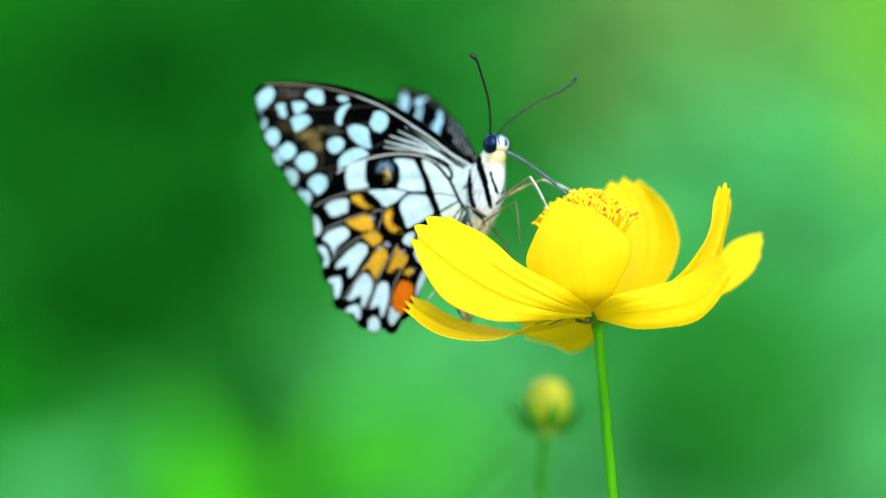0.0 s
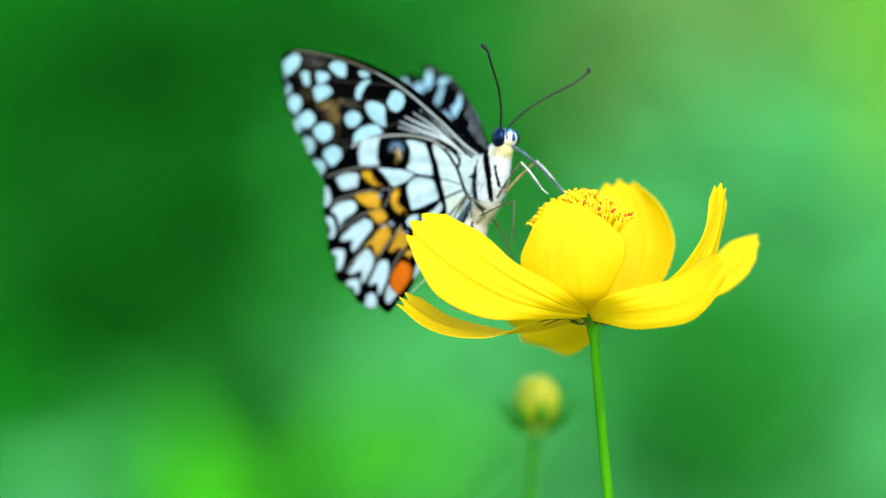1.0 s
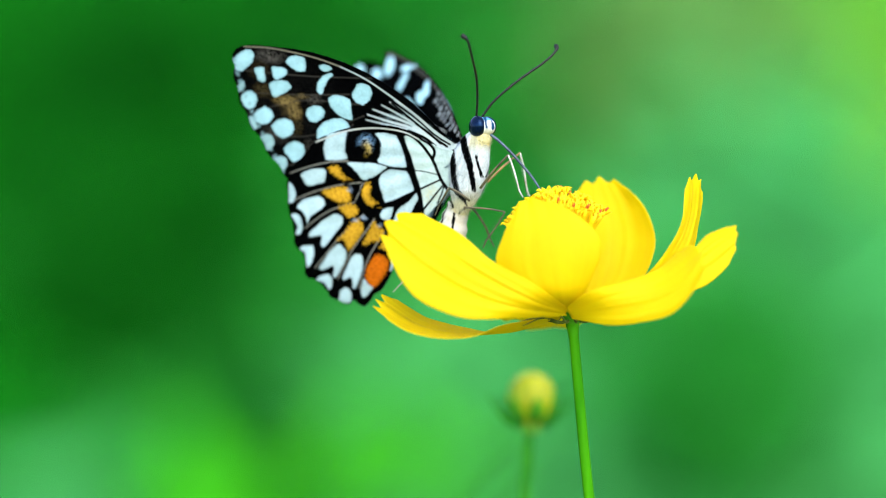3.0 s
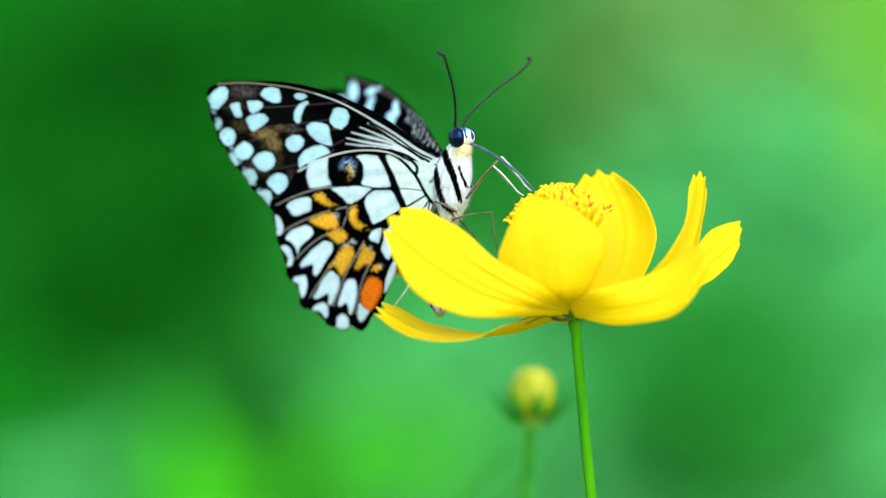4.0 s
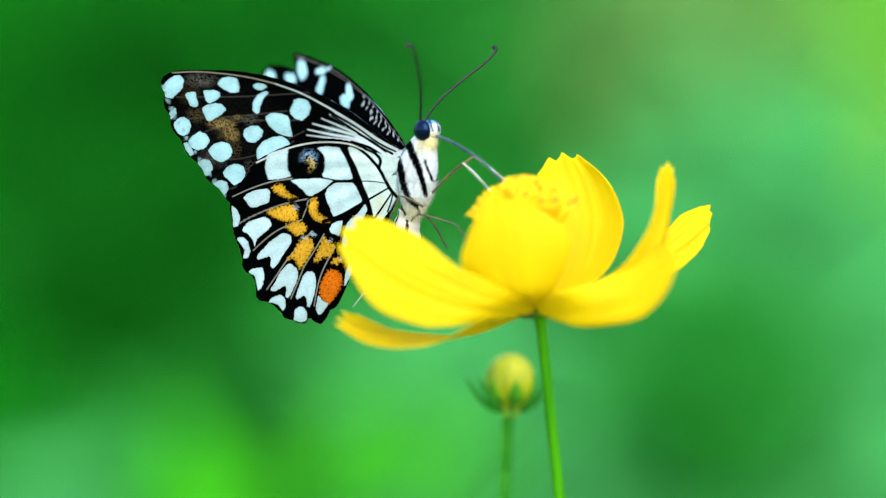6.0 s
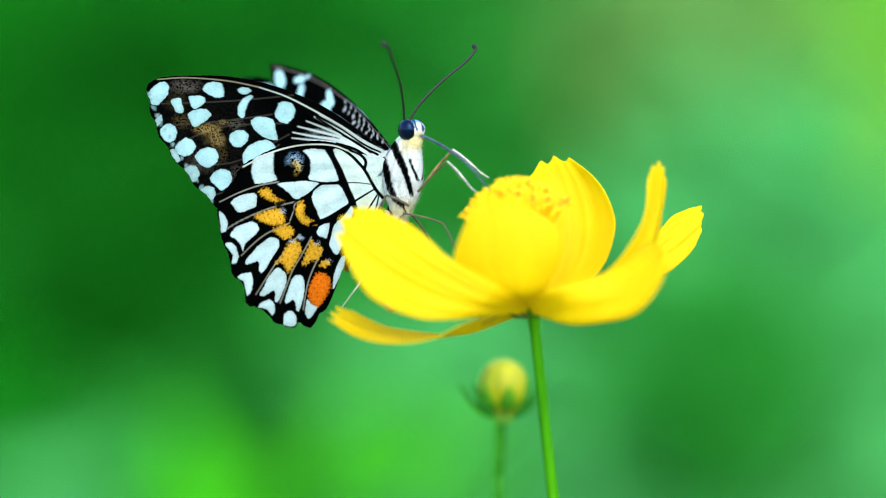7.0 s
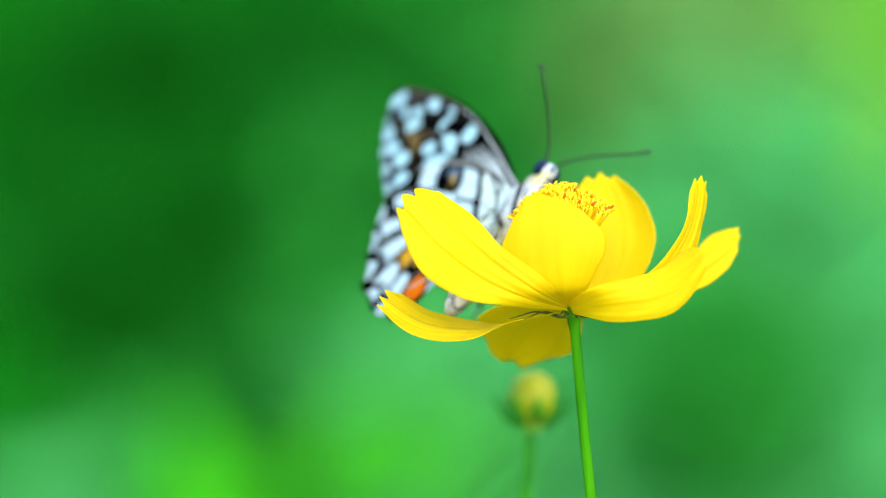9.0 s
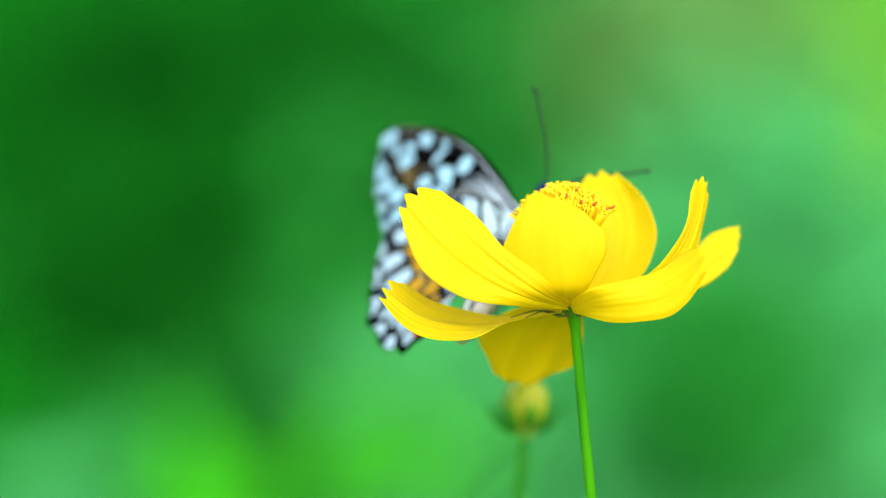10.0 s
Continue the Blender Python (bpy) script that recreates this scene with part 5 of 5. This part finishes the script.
    BUTTERFLY = [
        (0.0, pose(0.00897, 0.01582, 0.71082, -3.7, -0.2, -48.1)),
        (0.1, pose(0.01051, 0.01581, 0.71174, -6.8, 7.5, -51.2)),
        (0.2, pose(0.00924, 0.01582, 0.71101, -2.2, -0.8, -46.4)),
        (0.3, pose(0.00971, 0.01582, 0.71168, -5.4, 4.0, -48.4)),
        (0.4, pose(0.01067, 0.01582, 0.71151, -5.0, 5.9, -48.4)),
        (0.5, pose(0.01043, 0.01583, 0.71261, -5.6, 10.0, -47.2)),
        (0.6, pose(0.01104, 0.01567, 0.71240, -8.4, 12.4, -48.1)),
        (0.7, pose(0.00936, 0.01551, 0.71023, -3.2, 1.8, -48.5)),
        (0.8, pose(0.00867, 0.01536, 0.71168, -4.9, 1.6, -50.2)),
        (0.9, pose(0.00990, 0.01522, 0.71233, -7.1, 3.9, -53.2)),
        (1.0, pose(0.00965, 0.01507, 0.71208, -7.6, 5.6, -54.8)),
        (1.1, pose(0.00719, 0.01491, 0.71174, -5.5, 3.6, -49.0)),
        (1.2, pose(0.00681, 0.01476, 0.71072, -3.6, 0.4, -51.3)),
        (1.3, pose(0.00847, 0.01461, 0.71165, -8.7, 5.8, -51.6)),
        (1.4, pose(0.00833, 0.01447, 0.71112, -5.9, 0.7, -49.4)),
        (1.5, pose(0.00610, 0.01432, 0.71109, -5.5, 0.3, -50.9)),
        (1.6, pose(0.00675, 0.01407, 0.70997, -4.6, -7.8, -47.4)),
        (1.7, pose(0.00687, 0.01385, 0.71035, -5.2, -14.5, -49.0)),
        (1.8, pose(0.00462, 0.01369, 0.70697, -3.9, -23.0, -52.8)),
        (1.9, pose(0.00575, 0.01334, 0.70963, -5.8, -19.6, -50.1)),
        (2.0, pose(0.00571, 0.01311, 0.70792, -6.6, -19.6, -57.2)),
        (2.1, pose(0.00410, 0.01245, 0.70893, -5.6, -16.0, -52.5)),
        (2.2, pose(0.00288, 0.01170, 0.70879, -3.4, -11.0, -49.6)),
        (2.3, pose(0.00296, 0.01090, 0.71115, -2.0, -6.0, -44.6)),
        (2.4, pose(0.00310, 0.01006, 0.71152, -1.8, 0.6, -40.8)),
        (2.5, pose(0.00296, 0.00908, 0.71309, -1.1, 4.1, -42.7)),
        (2.6, pose(0.00508, 0.00823, 0.71379, 0.7, 7.3, -39.0)),
        (2.7, pose(0.00597, 0.00733, 0.71434, -0.4, 9.0, -41.1)),
        (3.8, pose(0.00357, 0.00950, 0.71176, 2.8, -2.5, -44.1)),
        (3.9, pose(0.00303, 0.00944, 0.71208, 2.5, 0.2, -40.1)),
        (4.0, pose(0.00311, 0.00934, 0.71186, 1.4, 0.5, -42.2)),
        (4.1, pose(0.00348, 0.00913, 0.71200, 1.8, 0.4, -38.2)),
        (4.2, pose(0.00306, 0.00888, 0.71196, 2.6, -1.3, -39.4)),
        (4.3, pose(0.00349, 0.00865, 0.71198, 1.0, -0.3, -38.0)),
        (4.4, pose(0.00347, 0.00840, 0.71155, 1.5, -2.9, -38.7)),
        (4.5, pose(0.00363, 0.00815, 0.71321, -0.3, -0.9, -40.0)),
        (4.6, pose(0.00531, 0.00644, 0.71508, -0.5, 3.6, -36.8)),
        (4.7, pose(0.00521, 0.00470, 0.71472, -1.8, 8.6, -36.8)),
        (4.8, pose(0.00291, 0.00299, 0.71333, 2.9, 5.9, -33.2)),
        (4.9, pose(0.00329, 0.00125, 0.71414, 3.3, 5.7, -33.3)),
        (5.0, pose(0.00294, -0.00051, 0.71350, 3.8, 5.8, -36.9)),
        (5.1, pose(0.00121, -0.00079, 0.71310, 4.0, 5.7, -33.5)),
        (5.2, pose(0.00020, -0.00109, 0.71303, 3.5, 5.3, -33.3)),
        (5.3, pose(0.00026, -0.00138, 0.71348, 2.4, 4.5, -32.6)),
        (5.5, pose(-0.00179, -0.00201, 0.71306, 0.6, 0.5, -35.3)),
        (5.7, pose(-0.00275, -0.00202, 0.71291, 5.0, 3.0, -36.9)),
        (6.8, pose(-0.00505, -0.00080, 0.71256, 2.3, 1.9, -34.1)),
        (7.0, pose(-0.00575, 0.00078, 0.71294, 3.1, 0.2, -36.9)),
        (7.1, pose(-0.00401, 0.00269, 0.71225, 1.7, 1.5, -39.3)),
        (7.2, pose(-0.00391, 0.00463, 0.71133, 3.1, -1.8, -39.4)),
        (7.3, pose(-0.00338, 0.00657, 0.71179, 2.2, -0.1, -38.4)),
        (7.4, pose(-0.00131, 0.00717, 0.71135, 2.8, -0.5, -38.4)),
        (7.5, pose(-0.00207, 0.00777, 0.71123, 3.7, -3.1, -37.7)),
        (7.6, pose(-0.00115, 0.00809, 0.71243, -0.3, 2.5, -35.0)),
        (7.7, pose(0.00006, 0.00811, 0.71074, -1.6, 3.2, -38.5)),
        (7.8, pose(0.00006, 0.00816, 0.71059, -0.8, -0.0, -39.0)),
        (7.9, pose(-0.00063, 0.00819, 0.70923, 0.0, -3.3, -42.9)),
        (8.0, pose(-0.00150, 0.00827, 0.71024, -0.9, -3.1, -38.1)),
        (8.1, pose(0.00124, 0.00862, 0.70845, -2.9, -3.3, -45.1)),
        (8.2, pose(0.00261, 0.01020, 0.71052, -5.3, -0.2, -43.6)),
        (8.3, pose(0.00416, 0.01099, 0.71109, -4.7, 1.0, -37.2)),
        (8.4, pose(0.00775, 0.01251, 0.71181, -5.1, 0.6, -36.7)),
        (8.5, pose(0.00839, 0.01387, 0.71212, -7.7, 4.9, -34.2)),
        (8.6, pose(0.01121, 0.01499, 0.70787, -16.8, 0.0, -43.5)),
        (8.7, pose(0.01285, 0.01800, 0.70816, -27.2, -1.5, -57.9)),
        (8.8, pose(0.01355, 0.02154, 0.70872, -33.7, -5.4, -63.8)),
        (9.0, pose(0.01498, 0.02927, 0.70753, -35.5, -6.9, -69.2)),
        (9.2, pose(0.01623, 0.03038, 0.70703, -38.0, -5.0, -70.3)),
        (9.4, pose(0.02383, 0.03268, 0.70313, -36.7, -12.4, -84.5)),
        (9.5, pose(0.02207, 0.03308, 0.70310, -37.8, -13.0, -80.8)),
        (9.6, pose(0.01966, 0.03226, 0.70062, -35.4, -11.5, -65.3)),
        (9.8, pose(0.01807, 0.03192, 0.70309, -33.8, -6.8, -66.1)),
        (10.0, pose(0.01581, 0.03220, 0.70335, -33.3, -11.0, -67.0))]
    STALK = [
        (0.0, pose(0.0281, 0.0140, 0.00000, -0.00, -0.00, 0)),
        (0.5, pose(0.0281, 0.0140, 0.00002, 0.07, -0.02, 0)),
        (1.0, pose(0.0281, 0.0140, -0.00010, 0.30, -0.09, 0)),
        (1.5, pose(0.0281, 0.0140, 0.00014, 0.24, -0.18, 0)),
        (2.0, pose(0.0281, 0.0140, 0.00038, 0.47, -0.20, 0)),
        (2.5, pose(0.0281, 0.0140, 0.00042, 0.78, -0.43, 0)),
        (4.0, pose(0.0281, 0.0140, 0.00101, 1.24, -0.40, 0)),
        (4.5, pose(0.0281, 0.0140, 0.00162, 1.63, -0.40, 0)),
        (5.0, pose(0.0281, 0.0140, 0.00209, 2.01, -0.42, 0)),
        (5.5, pose(0.0281, 0.0140, 0.00263, 2.44, -0.73, 0)),
        (7.0, pose(0.0281, 0.0140, 0.00243, 2.22, -1.03, 0)),
        (7.5, pose(0.0281, 0.0140, 0.00153, 1.67, -0.65, 0)),
        (8.0, pose(0.0281, 0.0140, 0.00110, 1.34, -0.67, 0)),
        (8.5, pose(0.0281, 0.0140, 0.00094, 0.66, -0.36, 0)),
        (9.0, pose(0.0281, 0.0140, 0.00113, 0.35, -0.38, 0)),
        (9.5, pose(0.0281, 0.0140, 0.00064, 0.23, 0.05, 0)),
        (10.0, pose(0.0281, 0.0140, 0.00127, 0.04, -0.36, 0))]
    HEAD = [
        (0.0, pose(0, 0, 0.68739, 0.0, 0.0, 0)),
        (0.5, pose(0, 0, 0.68739, 0.7, 0.7, 0)),
        (1.0, pose(0, 0, 0.68739, -1.3, 0.0, 0)),
        (1.5, pose(0, 0, 0.68739, -0.6, -1.5, 0)),
        (2.0, pose(0, 0, 0.68739, -1.3, -1.1, 0)),
        (2.5, pose(0, 0, 0.68739, -2.8, -2.2, 0)),
        (4.0, pose(0, 0, 0.68739, -1.1, -1.9, 0)),
        (4.5, pose(0, 0, 0.68739, 0.4, -1.1, 0)),
        (5.0, pose(0, 0, 0.68739, 2.9, -0.1, 0)),
        (5.5, pose(0, 0, 0.68739, 2.9, -1.1, 0)),
        (7.0, pose(0, 0, 0.68739, 1.5, -2.7, 0)),
        (7.5, pose(0, 0, 0.68739, 0.0, -2.5, 0)),
        (8.0, pose(0, 0, 0.68739, -0.3, -2.4, 0)),
        (8.5, pose(0, 0, 0.68739, 0.0, -0.5, 0)),
        (9.0, pose(0, 0, 0.68739, -1.4, 0.1, 0)),
        (9.5, pose(0, 0, 0.68739, -2.5, 2.2, 0)),
        (10.0, pose(0, 0, 0.68739, 0.3, 0.6, 0))]
    BUD = [
        (0.0, pose(0.0209, 0.0700, 0.00070, -0.00, 0.00, 0)),
        (0.5, pose(0.0209, 0.0700, 0.00104, -0.00, -0.11, 0)),
        (1.0, pose(0.0209, 0.0700, 0.00109, 0.09, -0.19, 0)),
        (1.5, pose(0.0209, 0.0700, 0.00125, 0.17, -0.06, 0)),
        (2.0, pose(0.0209, 0.0700, 0.00157, 0.34, -0.21, 0)),
        (2.5, pose(0.0209, 0.0700, 0.00189, 0.51, -0.30, 0)),
        (4.0, pose(0.0209, 0.0700, 0.00331, 0.86, -0.29, 0)),
        (4.5, pose(0.0209, 0.0700, 0.00438, 1.20, -0.25, 0)),
        (5.0, pose(0.0209, 0.0700, 0.00587, 1.97, -0.46, 0)),
        (5.5, pose(0.0209, 0.0700, 0.00704, 2.40, -0.60, 0)),
        (7.0, pose(0.0209, 0.0700, 0.00550, 1.89, -0.80, 0)),
        (7.5, pose(0.0209, 0.0700, 0.00395, 1.03, -0.53, 0)),
        (8.0, pose(0.0209, 0.0700, 0.00283, 0.60, -0.53, 0)),
        (8.5, pose(0.0209, 0.0700, 0.00269, 0.34, -0.28, 0)),
        (9.0, pose(0.0209, 0.0700, 0.00187, 0.09, -0.26, 0)),
        (9.5, pose(0.0209, 0.0700, 0.00011, -0.09, -0.09, 0)),
        (10.0, pose(0.0209, 0.0700, 0.00056, -0.09, -0.38, 0))]
    # turns of the hind petal on its base, which the butterfly pulls up and lets go
    REAR_PETAL = [(0.0, 31, -30, -20), (1.5, 31, -30, -20), (2.0, -6, -38, -8), (8.0, -6, -38, -8), (8.5, -5, -31, -6), (8.8, -3, -21, -4), (9.0, -2, -14, -2), (9.5, 0, -5, 0), (10.0, 0, 0, 0)]
    walk(flower, STALK)
    walk(flower_head, HEAD)
    walk(bud_thing, BUD)
    walk(insect, BUTTERFLY)
    rest = petals["rear"].matrix_basis.copy()
    walk(petals["rear"], [(t, rest @ pose(0, 0, 0, *turn)) for t, *turn in REAR_PETAL])
    rest = petals["rear_right"].matrix_basis.copy()
    walk(petals["rear_right"], [(t, rest @ pose(0, 0, 0, 0, a, 0)) for t, a in ((0.0, 0), (1.5, 0), (2.0, 5), (2.5, 5), (2.7, 4), (3.8, 1), (4.5, 0), (10.0, 0))])
    rest = petals["left"].matrix_basis.copy()
    LEFT_PETAL = [(0.0, 0, 0), (0.5, 0, 1), (1.0, 0, 1.5), (1.5, 0, -0.8), (2.0, 0, 1), (2.5, 0, 3.7), (2.7, 0, 3.5), (3.8, -3, 0), (4.5, -5, -2.5), (5.0, -7, -4), (5.5, -8, -4.8), (7.0, -8, -2), (7.5, -9, -5.5), (8.0, -8, -5), (8.5, -3, -2.8), (9.0, 8, 0.8), (9.5, 22, 6.5), (10.0, 15, 3.8)]
    walk(petals["left"], [(t, rest @ pose(0, 0, 0, a, b, 0)) for t, a, b in LEFT_PETAL])
    rest = petals["fore_left"].matrix_basis.copy()
    walk(petals["fore_left"], [(t, rest @ pose(0, 0, 0, 0, a, 0)) for t, a in ((0.0, 0), (2.5, 2.5), (4.0, 3.5), (4.5, 4), (5.0, 1), (5.5, 0), (7.0, 4), (7.5, 8), (8.0, 8), (9.0, 8), (10.0, 8))])
    # how far the proboscis stretches, in mm, and how high over the florets it aims: it arches each time it moves on
    PROBE = [(0.0, 21.7, 0), (0.1, 20.5, 0), (0.2, 19.0, 1), (0.3, 20.5, 0), (0.5, 21.7, 0), (1.2, 21.7, 0), (1.5, 20.6, 0.5), (1.7, 21.3, 0), (1.9, 21.3, 0), (2.2, 20.9, 0), (2.5, 21.7, 0), (7.0, 21.7, 0), (7.5, 21.0, 0.5), (7.7, 21.6, 0), (7.9, 20.7, 0.8), (8.0, 18.2, 4.2), (8.1, 20.5, 1), (8.2, 21.2, 0), (8.4, 21.7, 0), (10.0, 21.7, 0)]
    mouth = mmv(1.9, 0, 7.3)
    upper, lower = [], []
    for t in sorted({row[0] for row in BUTTERFLY} | {row[0] for row in PROBE}):
        m = between(BUTTERFLY, t)
        stretch, lift = (float(np.interp(t, [row[0] for row in PROBE], [row[k] for row in PROBE])) for k in (1, 2))
        late = min(1.0, max(0.0, (t - 8.4) / 0.4))
        goal = m.inverted() @ between(STALK, t) @ between(HEAD, t) @ mmv(-3.6 + 2.0 * lift, -1.0 + 2 * late, 18.2 + lift - 11 * late)
        a, b = bend(mouth, mouth + (goal - mouth).normalized() * stretch * MM, REACH * MM)
        upper.append((t, a))
        lower.append((t, b))
    walk(antennae[0], FEELER_RIGHT)
    walk(antennae[1], FEELER_LEFT)
    # the left wings lean and open a little
    LEFT = [(0.0, 5, 28), (0.5, 0, 21), (1.0, 1, 28), (1.5, 1.5, 29), (2.0, 3, 25), (2.5, 5.5, 15), (2.7, 5.5, 15), (4.0, 3, 21), (4.5, 4, 20), (5.0, 0, 11), (5.5, 6, 27), (6.8, 4, 29), (7.0, 2.5, 29), (7.5, 2, 26), (8.0, 2, 30), (8.5, 9, 30), (9.0, 12, 30), (10.0, 12, 30)]
    rest = wings["forewing", "left"].matrix_basis.copy()
    walk(wings["forewing", "left"], [(t, rest @ pose(0, 0, 0, lean, 0, -a)) for t, a, lean in LEFT])
    rest = wings["hindwing", "left"].matrix_basis.copy()
    walk(wings["hindwing", "left"], [(t, rest @ pose(0, 0, 0, 0, 0, -a)) for t, a, lean in LEFT])
    # feet stay planted on the flower while the body climbs about
    for leg, shin, hip, reach, feet in stepping:
        first, second = [], []
        for t in sorted({row[0] for row in BUTTERFLY}):
            m = between(BUTTERFLY, t)
            foot = Vector([float(np.interp(t, [row[0] for row in feet], [row[k] for row in feet])) for k in (1, 2, 3)]) * MM
            a, b = bend(hip, m.inverted() @ between(STALK, t) @ between(HEAD, t) @ foot, reach)
            first.append((t, a))
            second.append((t, b))
        walk(leg, first)
        walk(shin, second)
    walk(tongue, upper)
    walk(tongue_tip, lower)


motions()
